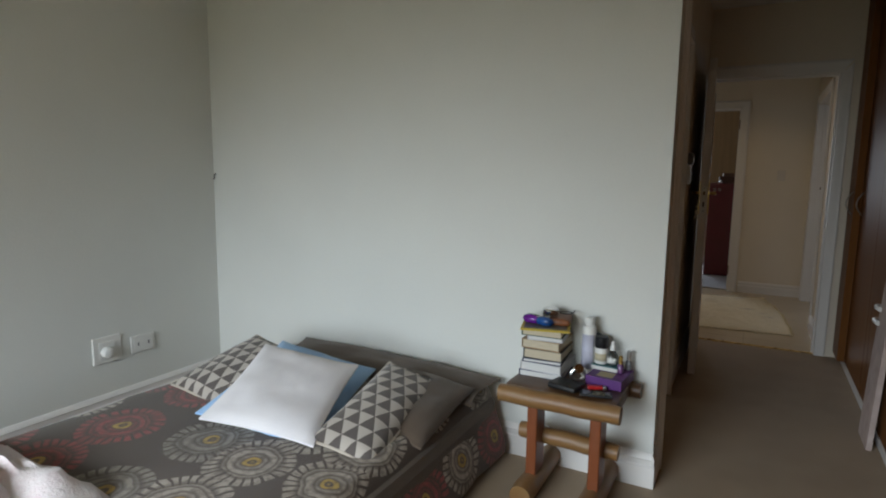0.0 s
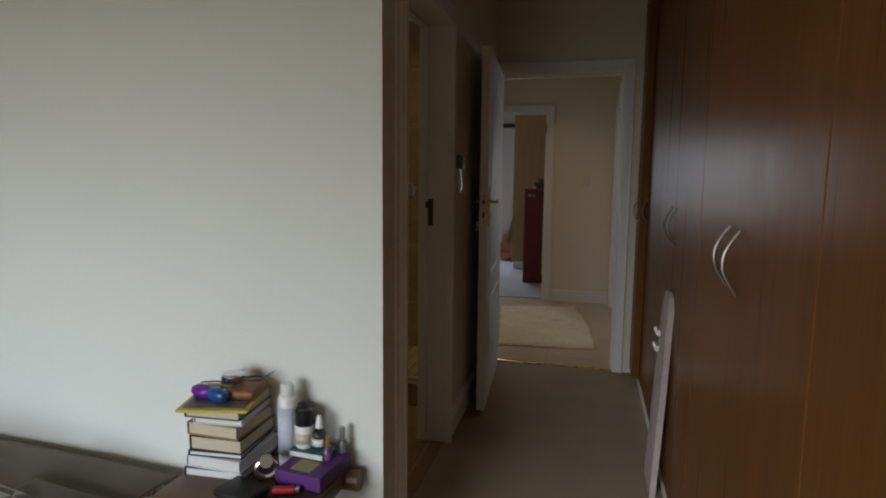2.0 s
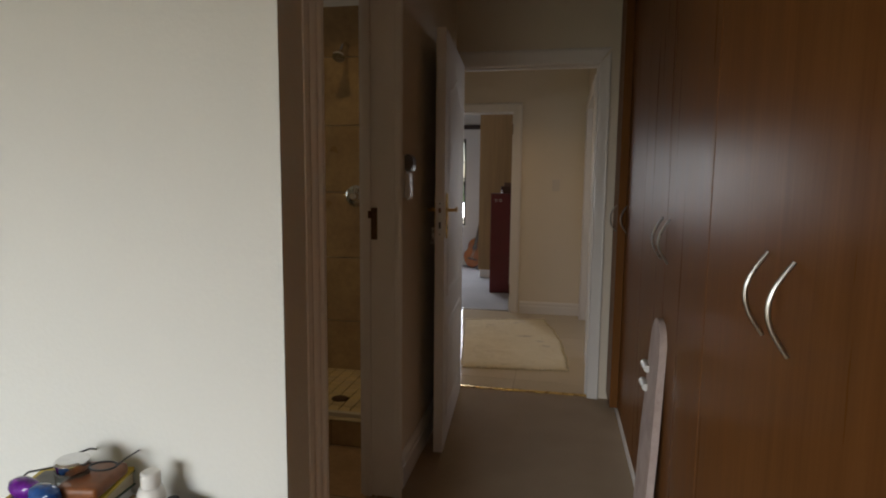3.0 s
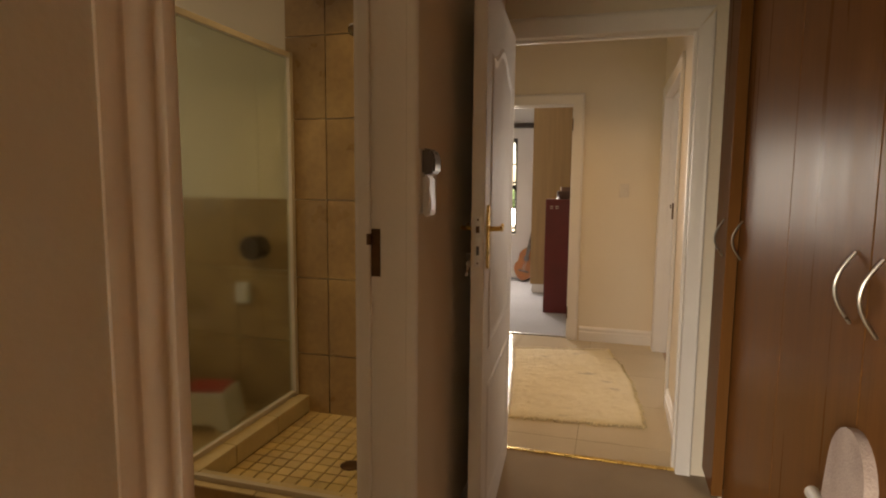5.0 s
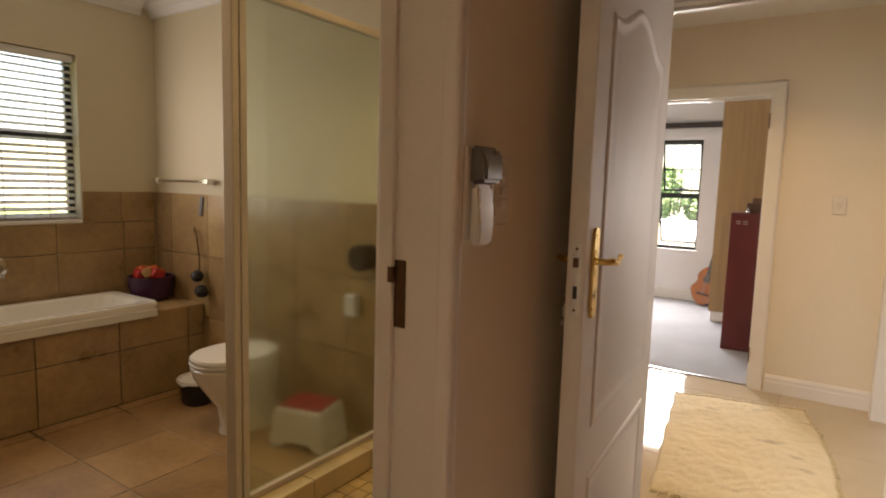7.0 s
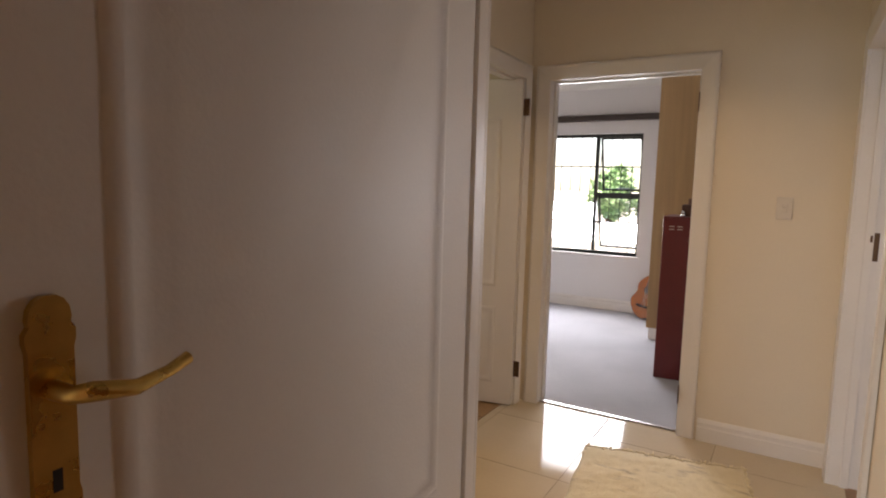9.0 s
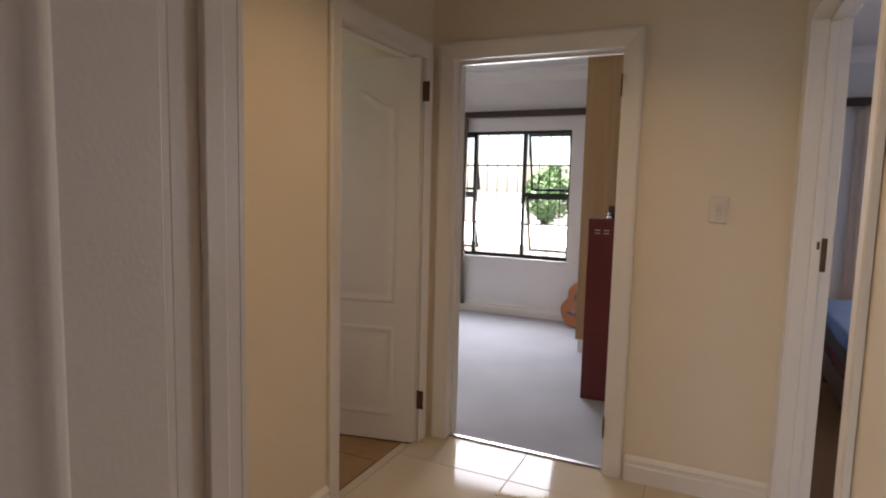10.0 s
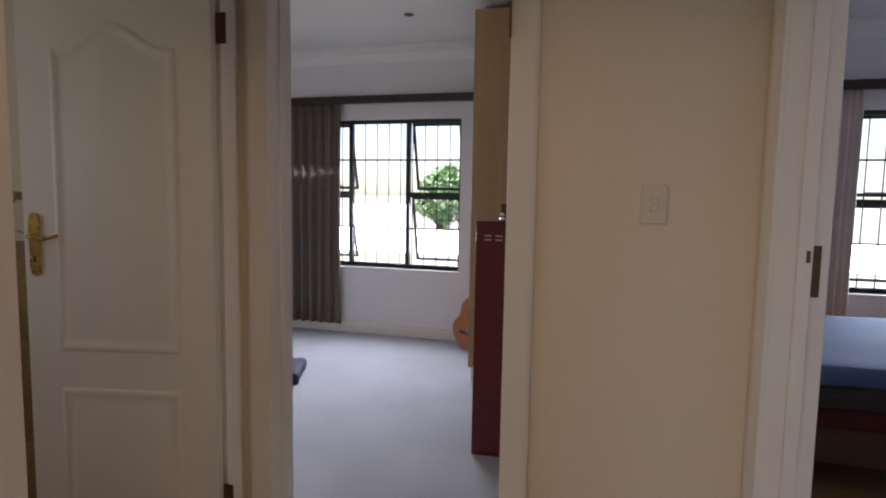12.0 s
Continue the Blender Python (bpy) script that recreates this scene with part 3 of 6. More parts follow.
def doorway(name, label, axis, a0, a1, u0, u1, widths=(0.09, 0.09), sides=(True, True), top=0.09, near=0.0, stop=0.0):
    """Jamb lining and moulded architraves of an opening through a wall from a0 to a1, from u0 to u1 wide."""
    st = structure(name, label)

    def P(a, u, z):
        return (a, u, z) if axis == "x" else (u, a, z)

    def slabpart(nm, ua, ub, za, zb):
        bm = bmesh.new()
        lo, hi = P(a0 - 0.002, ua, za), P(a1 + 0.002 + (near if ub <= u0 else 0), ub, zb)
        box(bm, min(lo[0], hi[0]), max(lo[0], hi[0]), min(lo[1], hi[1]), max(lo[1], hi[1]), za, zb, 0.002)
        part(nm, bm, TRIM, st, "", False)

    slabpart("jamb", u0 - 0.02, u0, 0, DOOR_H + 0.02)
    slabpart("jamb", u1, u1 + 0.02, 0, DOOR_H + 0.02)
    slabpart("head_jamb", u0, u1, DOOR_H, DOOR_H + 0.02)
    mid = (a0 + a1) / 2 + stop
    # door stops
    for ua, ub, za, zb in ((u0, u0 + 0.012, 0, DOOR_H), (u1 - 0.012, u1, 0, DOOR_H), (u0 + 0.012, u1 - 0.012, DOOR_H - 0.012, DOOR_H)):
        bm = bmesh.new()
        lo, hi = P(mid - 0.012, ua, za), P(mid + 0.022, ub, zb)
        box(bm, min(lo[0], hi[0]), max(lo[0], hi[0]), min(lo[1], hi[1]), max(lo[1], hi[1]), za, zb, 0.002)
        part("door_stop", bm, TRIM, st, "", False)
    for side, (a, sgn) in enumerate(((a0 - 0.002, -1), (a1 + 0.002, 1))):
        if not sides[side]:
            continue
        for u, d, w in ((u0, -1, widths[0]), (u1, 1, widths[1])):
            bm = bmesh.new()
            a = (a1 + 0.002 if side else a0 - 0.002) + (near if side and d < 0 else 0)
            lo = [bm.verts.new(P(a + sgn * o, u + d * q, 0)) for q, o in architrave_profile(w, near > 0)]
            hi = [bm.verts.new(P(a + sgn * o, u + d * q, DOOR_H + q)) for q, o in architrave_profile(w, near > 0)]
            k = len(lo)
            bm.faces.new(lo), bm.faces.new(hi)
            for i in range(k):
                bm.faces.new([lo[i], lo[(i + 1) % k], hi[(i + 1) % k], hi[i]])
            part("architrave", bm, TRIM, st)
        bm = bmesh.new()
        a = a1 + 0.002 if side else a0 - 0.002
        lo = [bm.verts.new(P(a + sgn * o, u0 - q * widths[0] / max(widths), DOOR_H + q)) for q, o in architrave_profile(top, near > 0)]
        hi = [bm.verts.new(P(a + sgn * o, u1 + q * widths[1] / max(widths), DOOR_H + q)) for q, o in architrave_profile(top, near > 0)]
        k = len(lo)
        bm.faces.new(lo), bm.faces.new(hi)
        for i in range(k):
            bm.faces.new([lo[i], lo[(i + 1) % k], hi[(i + 1) % k], hi[i]])
        part("architrave", bm, TRIM, st)
    return st


door_1 = doorway("door_1", "white bathroom doorway with moulded architrave", "x", -0.345, -0.2, *BATH_DOOR, widths=(0.088, 0.05), sides=(False, True), near=0.075, stop=-0.048)
door_2 = doorway("door_2", "white doorway with an open panelled door to the hall", "y", 5.345, 5.455, *HALL_DOOR, widths=(0.09, 0.066))
door_3 = doorway("door_3", "white doorway with an open panelled second bathroom door", "x", -1.12, -1.0, *LEFT_DOOR, widths=(0.075, 0.075), sides=(False, True))
door_4 = doorway("door_4", "white doorway into the music bedroom", "y", 7.67, 7.80, *GUITAR_DOOR, widths=(0.09, 0.09))
door_5 = doorway("door_5", "white doorway into the guest bedroom", "x", 0.70, 0.82, *RIGHT_DOOR, widths=(0.085, 0.085), sides=(True, False))


def panel_outline(w0, w1, z0, z1, arch):
    pts = [(w0, z0), (w1, z0)]
    if not arch:
        return pts + [(w1, z1), (w0, z1)]
    c, hw, rise = (w0 + w1) / 2, (w1 - w0) / 2, 0.085
    n = 20
    for i in range(n + 1):
        x = 1 - 2 * i / n
        pts.append((c + hw * x, z1 - rise + rise * (0.5 + 0.5 * math.cos(math.pi * max(-1, min(1, x / 0.86))))))
    return pts


def moulded_panel(bm, outline, face, sgn):
    """A moulding and a raised field on a door face at local y = face."""
    us, zs = [p[0] for p in outline], [p[1] for p in outline]
    cu, cz, hu, hz = (min(us) + max(us)) / 2, (min(zs) + max(zs)) / 2, (max(us) - min(us)) / 2, (max(zs) - min(zs)) / 2
    loops = []
    for d, o in ((0, 0.0002), (0.008, 0.005), (0.017, 0.006), (0.026, 0.001), (0.048, 0.001), (0.066, 0.0045)):
        loops.append([bm.verts.new((cu + (u - cu) * (1 - d / hu), face + sgn * o, cz + (z - cz) * (1 - d / hz))) for u, z in outline])
    for a, b in zip(loops, loops[1:]):
        for i in range(len(a)):
            j = (i + 1) % len(a)
            bm.faces.new([a[i], a[j], b[j], b[i]])
    bm.faces.new(loops[-1])


def door_leaf(owner, width, m, handle_sides=(1, -1), hz=1.207, backset=0.06):
    """A two-panel moulded leaf: hinge at local x = 0, lock at x = width, faces at y = +-0.0225."""
    bm = bmesh.new()
    box(bm, 0, width, -0.0225, 0.0225, 0.012, 2.04, 0.002)
    leaf = part("door_leaf", bm, DOOR_PAINT, owner, "white moulded panel door leaf", False)
    leaf.matrix_basis = m
    for sgn in (1, -1):
        for nm, z0, z1, arch in (("upper_panel", 0.77, 1.885, True), ("lower_panel", 0.15, 0.64, False)):
            bm = bmesh.new()
            moulded_panel(bm, panel_outline(0.12, width - 0.115, z0, z1, arch), sgn * 0.0225, sgn)
            part(nm, bm, DOOR_PAINT, leaf)
    hx = width - backset
    for sgn in handle_sides:
        bm = bmesh.new()
        quarter = [(0.0185, 0.062), (0.0205, 0.070), (0.0205, 0.078), (0.0165, 0.084), (0.0175, 0.089), (0.0160, 0.098), (0.0115, 0.105), (0.0055, 0.1085)]
        mid = hz - 0.028
        outline = [(hx + a, mid + b) for a, b in quarter] + [(hx - a, mid + b) for a, b in quarter[::-1]] + [(hx - a, mid - b) for a, b in quarter] + [(hx + a, mid - b) for a, b in quarter[::-1]]
        prism(bm, outline, sgn * 0.0227, sgn * 0.0300, "y")
        part("handle_plate", bm, BRASS, leaf, "brass lever handle plate")
        bm = bmesh.new()
        tube(bm, [(hx, sgn * 0.029, hz), (hx, sgn * 0.055, hz), (hx - 0.012, sgn * 0.064, hz + 0.001), (hx - 0.05, sgn * 0.066, hz - 0.006), (hx - 0.085, sgn * 0.064, hz - 0.001), (hx - 0.108, sgn * 0.062, hz + 0.006)],
             [0.009, 0.008, 0.009, 0.0075, 0.006, 0.0065])
        part("lever", bm, BRASS, leaf)
        boxpart("keyhole", PLASTIC_BLACK, leaf, hx - 0.004, hx + 0.004, sgn * 0.0299, sgn * 0.0307, hz - 0.09, hz - 0.07, 0)
    bm = bmesh.new()
    box(bm, width + 0.0002, width + 0.002, -0.011, 0.011, hz - 0.125, hz + 0.045, 0.0005)
    plate = part("lock_plate", bm, LOCK_STEEL, leaf, "steel mortice lock face plate")
    boxpart("latch", DARK_BRASS, plate, width + 0.002, width + 0.010, -0.006, 0.006, hz - 0.01, hz + 0.012, 0.001)
    boxpart("bolt", PLASTIC_BLACK, plate, width + 0.002, width + 0.003, -0.005, 0.005, hz - 0.085, hz - 0.055, 0)
    for dz in (-0.115, 0.03):
        boxpart("screw", DARK_BRASS, plate, width + 0.002, width + 0.0028, -0.003, 0.003, hz + dz, hz + dz + 0.006, 0)
    return leaf


def hinge(owner, x, y, z, axis, sgn):
    """A pair of brown brass flaps with a knuckle, on a jamb."""
    bm = bmesh.new()
    tube(bm, [(x, y, z - 0.05), (x, y, z + 0.05)], 0.007)
    if axis == "x":
        box(bm, x - 0.002, x + 0.002, y - 0.03, y + 0.03, z - 0.05, z + 0.05)
    else:
        box(bm, x - 0.03, x + 0.03, y - 0.002, y + 0.002, z - 0.05, z + 0.05)
    part("hinge", bm, DARK_BRASS, owner, "tarnished brass butt hinge")


def strike(owner, x, y, z, face):
    """A dark strike plate with a lip, on a jamb whose face looks along face = (axis, sign)."""
    bm = bmesh.new()
    if face[0] == "y":
        box(bm, x - 0.013, x + 0.013, y, y + face[1] * 0.003, z - 0.065, z + 0.065, 0.001)
        tube(bm, [(x - 0.018, y + face[1] * 0.006, z + 0.022), (x - 0.018, y + face[1] * 0.006, z + 0.052)], 0.008)
    else:
        box(bm, x, x + face[1] * 0.003, y - 0.013, y + 0.013, z - 0.065, z + 0.065, 0.001)
    part("strike_plate", bm, DARK_BRASS, owner, "tarnished brass strike plate")


# the open bedroom door, against the corridor wall
door_leaf(door_2, 0.910, pose(-0.160, 5.290, 0, 0, 0, -86.2))
keys = thing("key_bunch", "small bunch of steel keys hanging from the bedroom door lock", "keys", pose(-0.136, 4.437, 1.118))
bm = bmesh.new()
tube(bm, [(0.013 * math.cos(a), 0.002, -0.014 + 0.013 * math.sin(a)) for a in (2 * math.pi * k / 16 for k in range(17))], 0.0012, 6, cap=False)
tube(bm, [(0.009, 0.0, 0.0), (-0.016, 0.0, 0.0)], 0.003, 8)
part("key_ring", bm, STEEL, keys)
for k, (lean, off) in enumerate(((-14, -0.006), (3, 0.0), (17, 0.006))):
    bm = bmesh.new()
    lathe(bm, [(0.001, -0.001), (0.010, -0.001), (0.010, 0.001), (0.001, 0.001)], 0, 0.0, 0.0, 14)
    box(bm, -0.0035, 0.0035, -0.044, -0.008, -0.001, 0.001)
    box(bm, 0.0035, 0.007, -0.042, -0.032, -0.001, 0.001)
    key = part("key", bm, STEEL, keys)
    key.matrix_basis = pose(off, 0.003 * k, -0.034, 90, 0, 0) @ pose(0, 0, 0, 0, 0, lean)
# the second bathroom's door, standing open into it
door_leaf(door_3, 0.672, pose(-0.992, 7.527, 0, 0, 0, 192.4), hz=1.17, backset=0.042)
for z in (1.875, 0.24):
    hinge(door_3, -0.988, 7.548, z, "y", 1)
    hinge(door_4, -0.022, 7.672, z + 0.0, "x", 1)
strike(door_1, -0.285, BATH_DOOR[1], 1.17, ("y", -1))
strike(door_5, 0.790, RIGHT_DOOR[1], 1.16, ("y", -1))
boxpart("strike_plate", STEEL, door_4, GUITAR_DOOR[0], GUITAR_DOOR[0] + 0.003, 7.74, 7.765, 1.0, 1.14, 0.001)
bm = bmesh.new()
box(bm, HALL_DOOR[0], HALL_DOOR[1], 5.358, 5.385, -0.002, 0.006, 0.002)
tagged(finish(bm, "threshold_strip", BRASS), "brass carpet threshold strip", "", "", "structure")
bm = bmesh.new()
box(bm, GUITAR_DOOR[0], GUITAR_DOOR[1], 7.705, 7.730, 0.0, 0.009, 0.002)
tagged(finish(bm, "threshold_strip_music_room", STEEL), "steel carpet threshold strip", "", "", "structure")


# ---- windows of the far bedrooms ----
def window(name, label, x0, x1, y, z0, z1, m1, m2):
    st = structure(name, label)
    fr, fd = 0.035, 0.05
    for nm, xa, xb, za, zb in (("frame_side", x0, x0 + fr, z0, z1), ("frame_side", x1 - fr, x1, z0, z1), ("frame_head", x0 + fr, x1 - fr, z1 - fr, z1), ("frame_sill", x0 + fr, x1 - fr, z0, z0 + fr),
                               ("mullion", m1 - 0.02, m1 + 0.02, z0 + fr, z1 - fr), ("mullion", m2 - 0.02, m2 + 0.02, z0 + fr, z1 - fr)):
        boxpart(nm, BLACK_FRAME, st, xa, xb, y, y + fd, za, zb, 0.003)
    zt = (z0 + z1) / 2
    for xa, xb in ((x0 + fr, m1 - 0.02), (m2 + 0.02, x1 - fr)):
        boxpart("transom", BLACK_FRAME, st, xa, xb, y, y + fd, zt - 0.022, zt + 0.022, 0.003)
        for za, zb in ((z0 + fr, zt - 0.022), (zt + 0.022, z1 - fr)):
            # a top-hung sash, pushed open at its foot
            m = Matrix.Translation((0, y + fd + 0.006, zb)) @ pose(0, 0, 0, 15)
            h = zb - za
            bm = bmesh.new()
            s = 0.024
            for a, b, c, d in ((xa, xa + s, -h, 0), (xb - s, xb, -h, 0), (xa + s, xb - s, -s, 0), (xa + s, xb - s, -h, -h + s)):
                box(bm, a, b, 0, 0.025, c, d, 0.002)
            sash = part("sash", bm, BLACK_FRAME, st)
            sash.matrix_basis = m
            bm = bmesh.new()
            box(bm, xa + s, xb - s, 0.010, 0.015, -h + s, -s)
            pane = part("pane", bm, PANE, sash)
            pane.visible_shadow = False
            boxpart("sash_stay", STEEL, sash, (xa + xb) / 2 - 0.08, (xa + xb) / 2 + 0.08, -0.012, 0.0, -h + 0.03, -h + 0.04, 0.002)
    bm = bmesh.new()
    box(bm, m1 + 0.02, m2 - 0.02, y + 0.022, y + 0.027, z0 + fr, z1 - fr)
    part("pane", bm, PANE, st).visible_shadow = False
    # burglar bars, inside
    n = int((x1 - x0) / 0.115)
    for i in range(1, n):
        x = x0 + (x1 - x0) * i / n
        bm = bmesh.new()
        tube(bm, [(x, y - 0.02, z0), (x, y - 0.02, z1)], 0.005, 6)
        part("burglar_bar", bm, BAR_STEEL, st)
    for z in (z0 + (z1 - z0) * 0.27, z0 + (z1 - z0) * 0.73):
        boxpart("burglar_bar_rail", BAR_STEEL, st, x0, x1, y - 0.026, y - 0.014, z - 0.008, z + 0.008, 0.001)
    boxpart("window_sill", TRIM, st, x0 - 0.03, x1 + 0.03, FACADE - 0.02, y + 0.002, z0 - 0.022, z0, 0.004)
    return st


window("window_1", "dark aluminium window with open sashes and burglar bars", -2.67, -1.01, FACADE + 0.09, 0.645, 2.03, -2.12, -1.54)
window("window_2", "dark aluminium guest window with burglar bars", 2.02, 3.70, FACADE + 0.09, 0.645, 2.03, 2.58, 3.14)


def curtain(name, label, mat, x0, x1, y, z0, z1, folds, depth):
    ob = thing(name, label, "curtain", pose((x0 + x1) / 2, y, z0))
    nx, nz = folds * 10, 14
    bm = bmesh.new()
    grid = []
    for k in range(nz + 1):
        v = k / nz
        row = []
        for i in range(nx + 1):
            u = i / nx
            ph = u * folds * 2 * math.pi + 0.5 * math.sin(3 * u + 2 * v)
            d = depth * (1 - 0.35 * v) * (0.75 + 0.25 * math.sin(5.1 * u))
            row.append(bm.verts.new(((u - 0.5) * (x1 - x0) * (1 - 0.05 * v * (1 - v)), d * math.sin(ph) + 0.3 * depth * math.sin(2 * ph + v), v * (z1 - z0))))
        grid.append(row)
    for a, b in zip(grid, grid[1:]):
        for i in range(nx):
            bm.faces.new([a[i], a[i + 1], b[i + 1], b[i]])
    c = part("cloth", bm, mat, ob)
    sol = c.modifiers.new("thick", "SOLIDIFY")
    sol.thickness = 0.004
    return ob


curtain("curtain", "long taupe curtain drawn beside the window", CURTAIN_BROWN, -2.80, -2.15, FACADE - 0.06, 0.09, 2.16, 7, 0.035)
curtain("curtain", "long cream curtain beside the guest window", CURTAIN_CREAM, 1.42, 2.05, FACADE - 0.06, 0.09, 2.16, 7, 0.035)
for x0, x1, lab in ((-3.2, -0.2, "dark wooden curtain rail above the window"), (0.95, 4.3, "dark wooden curtain rail in the guest room")):
    rail = thing("curtain_rail", lab, "curtain rail", pose((x0 + x1) / 2, FACADE - 0.05, 2.165))
    hw = (x1 - x0) / 2
    boxpart("rail", RAIL_WOOD, rail, -hw, hw, -0.035, 0.035, 0.0, 0.066, 0.008)
    for sx in (-hw + 0.1, hw - 0.1):
        boxpart("bracket", RAIL_WOOD, rail, sx - 0.015, sx + 0.015, 0.03, 0.05, 0.0, 0.05, 0.003)

# ---- bedroom: wardrobe ----
WX, SEAMS = 0.82, (1.15, 1.68, 2.205, 2.752, 3.25, 3.83, 4.40, 5.07, 5.335)
wardrobe = thing("wardrobe", "built-in cherry veneer wardrobe with curved steel handles", "wardrobe", pose(0, 0, 0))
boxpart("carcass", WARDROBE_EDGE, wardrobe, WX + 0.02, 1.445, SEAMS[0], SEAMS[-1] + 0.008, 0.0, H - 0.002, 0.002)
boxpart("plinth", TRIM, wardrobe, WX - 0.004, WX + 0.018, SEAMS[0], SEAMS[-1], 0.0, 0.045, 0.004, "white plinth strip")
HANDLE_AT = {2: (SEAMS[3] - 0.073,), 3: (SEAMS[3] + 0.073,), 4: (SEAMS[5] - 0.06,), 5: (SEAMS[5] + 0.072,), 6: (SEAMS[7] - 0.06,), 7: (SEAMS[7] + 0.06,)}
for i, (y0, y1) in enumerate(zip(SEAMS, SEAMS[1:])):
    g1 = 0.007 if i == 6 else 0.0015
    bm = bmesh.new()
    dx = -0.045 if i == 7 else -0.009 if i < 3 else 0.0
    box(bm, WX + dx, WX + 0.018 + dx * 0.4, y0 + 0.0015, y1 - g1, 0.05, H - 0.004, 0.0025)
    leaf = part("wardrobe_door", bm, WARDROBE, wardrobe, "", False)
    if i in (0, 1):
        continue
    for hy in HANDLE_AT[i]:
        bm = bmesh.new()
        pts = []
        for k in range(13):
            u = k / 12
            pts.append((WX + dx - 0.002 - 0.034 * math.sin(math.pi * u), hy, 1.07 + 0.153 * u))
        tube(bm, pts, [0.0035 + 0.0012 * math.sin(math.pi * k / 12) for k in range(13)], 8)
        part("handle", bm, STEEL, leaf, "bowed satin steel handle")

# ---- bedroom: folded tabletop ironing board against the wardrobe ----
BOARD_COVER = material("ironing_cover", (0.60, 0.50, 0.46), 0.9, scale=16, bump=0.6, bump_scale=200, second=(0.40, 0.30, 0.27))
board = thing("ironing_board", "small ironing board with a pale patterned cover leaning on the wardrobe", "ironing board", pose(0.772, 3.80, 0.0, 0, 2.6, 0))
outline = [(-0.12, 0.0), (0.12, 0.0), (0.12, 0.45)]
for k in range(13):
    a = math.pi * k / 12
    outline.append((0.095 * math.cos(a), 0.77 + 0.105 * math.sin(a)))
outline.append((-0.12, 0.45))
bm = bmesh.new()
prism(bm, outline, -0.012, 0.012, "x")
bmesh.ops.bevel(bm, geom=[e for e in bm.edges if len(e.link_faces) == 2 and e.calc_face_angle(0) > 1.0], offset=0.006, segments=2, affect="EDGES")
part("padded_top", bm, BOARD_COVER, board)
for z in (0.60, 0.67):
    bm = bmesh.new()
    tube(bm, [(-0.018, 0.06, z), (-0.018, 0.135, z)], [0.013, 0.016], 10)
    part("rubber_foot", bm, PLASTIC_WHITE, board, "white plastic foot cap")


# ---- bedroom: bed ----
def soft_box(x0, x1, y0, y1, z0, z1, r, cuts, wobble, freq):
    bm = bmesh.new()
    box(bm, x0, x1, y0, y1, z0, z1)
    bmesh.ops.bevel(bm, geom=[e for e in bm.edges], offset=r, segments=4, profile=0.5, affect="EDGES")
    bmesh.ops.subdivide_edges(bm, edges=[e for e in bm.edges if e.calc_length() > 0.2], cuts=cuts, use_grid_fill=True)
    bmesh.ops.recalc_face_normals(bm, faces=bm.faces[:])
    bm.normal_update()
    for v in bm.verts:
        d = noise.noise(v.co * freq) + 0.5 * noise.noise(v.co * freq * 2.7)
        v.co += v.normal * wobble * d
        v.co.z = max(v.co.z, z0)
    return bm


bed = thing("bed", "low double bed under a dark brown ring-print bedspread", "bed", pose(0, 0, 0))
boxpart("mattress", COTTON_BROWN, bed, -2.10, -0.80, 0.45, 2.76, 0.0, 0.30, 0.05)
spread = soft_box(-2.16, -0.72, 0.42, 2.775, 0.012, 0.35, 0.07, 16, 0.012, 3.2)
for v in spread.verts:
    if v.co.x > -1.0:
        v.co.x -= 0.13 * (v.co.z / 0.35) * (v.co.x + 1.0) / 0.28 + 0.012 * math.sin(v.co.y * 16) * (1 - v.co.z / 0.35)
part("bedspread", spread, RINGS, bed, "dark brown cloth printed with cream and red rings")


def cushion(name, label, mat, w, d, h, m, category="pillow", piping=None):
    """A stuffed pillow w by d, h thick at its middle, lying in its local xy plane."""
    ob = thing(name, label, category, m)
    n = 22
    bm = bmesh.new()
    seed = Vector((w * 31, d * 17, h * 53))
    sides = []
    for sgn in (1, -1):
        grid = []
        for j in range(n + 1):
            row = []
            for i in range(n + 1):
                u, v = 2 * i / n - 1, 2 * j / n - 1
                prof = (max(0.0, 1 - abs(u) ** 2.6) * max(0.0, 1 - abs(v) ** 2.6)) ** 0.55
                pinch = 1 - 0.055 * (1 - abs(u) ** 2) * abs(v) ** 3
                pinch2 = 1 - 0.055 * (1 - abs(v) ** 2) * abs(u) ** 3
                x, y = u * w / 2 * pinch2, v * d / 2 * pinch
                wr = noise.noise(Vector((x * 9, y * 9, sgn)) + seed) * 0.012 * prof + 0.004 * noise.noise(Vector((x * 30, y * 30, 0)) + seed) * prof
                row.append((x, y, sgn * (0.004 + h / 2 * prof) + wr))
            grid.append(row)
        sides.append([[bm.verts.new(p) for p in row] for row in grid])
    for g in sides:
        for a, b in zip(g, g[1:]):
            for i in range(n):
                bm.faces.new([a[i], a[i + 1], b[i + 1], b[i]])
    t, b = sides
    rim = [(0, i) for i in range(n)] + [(j, n) for j in range(n)] + [(n, n - i) for i in range(n)] + [(n - j, 0) for j in range(n)]
    for p, q in zip(rim, rim[1:] + rim[:1]):
        bm.faces.new([t[p[0]][p[1]], t[q[0]][q[1]], b[q[0]][q[1]], b[p[0]][p[1]]])
    edge = [(t[p[0]][p[1]].co + b[p[0]][p[1]].co) / 2 for p in rim]
    part("cover", bm, mat, ob)
    if piping:
        bm = bmesh.new()
        tube(bm, edge + edge[:1], 0.006, 6, cap=False)
        part("piping", bm, piping, ob, "cream piping round the edge")
    return ob


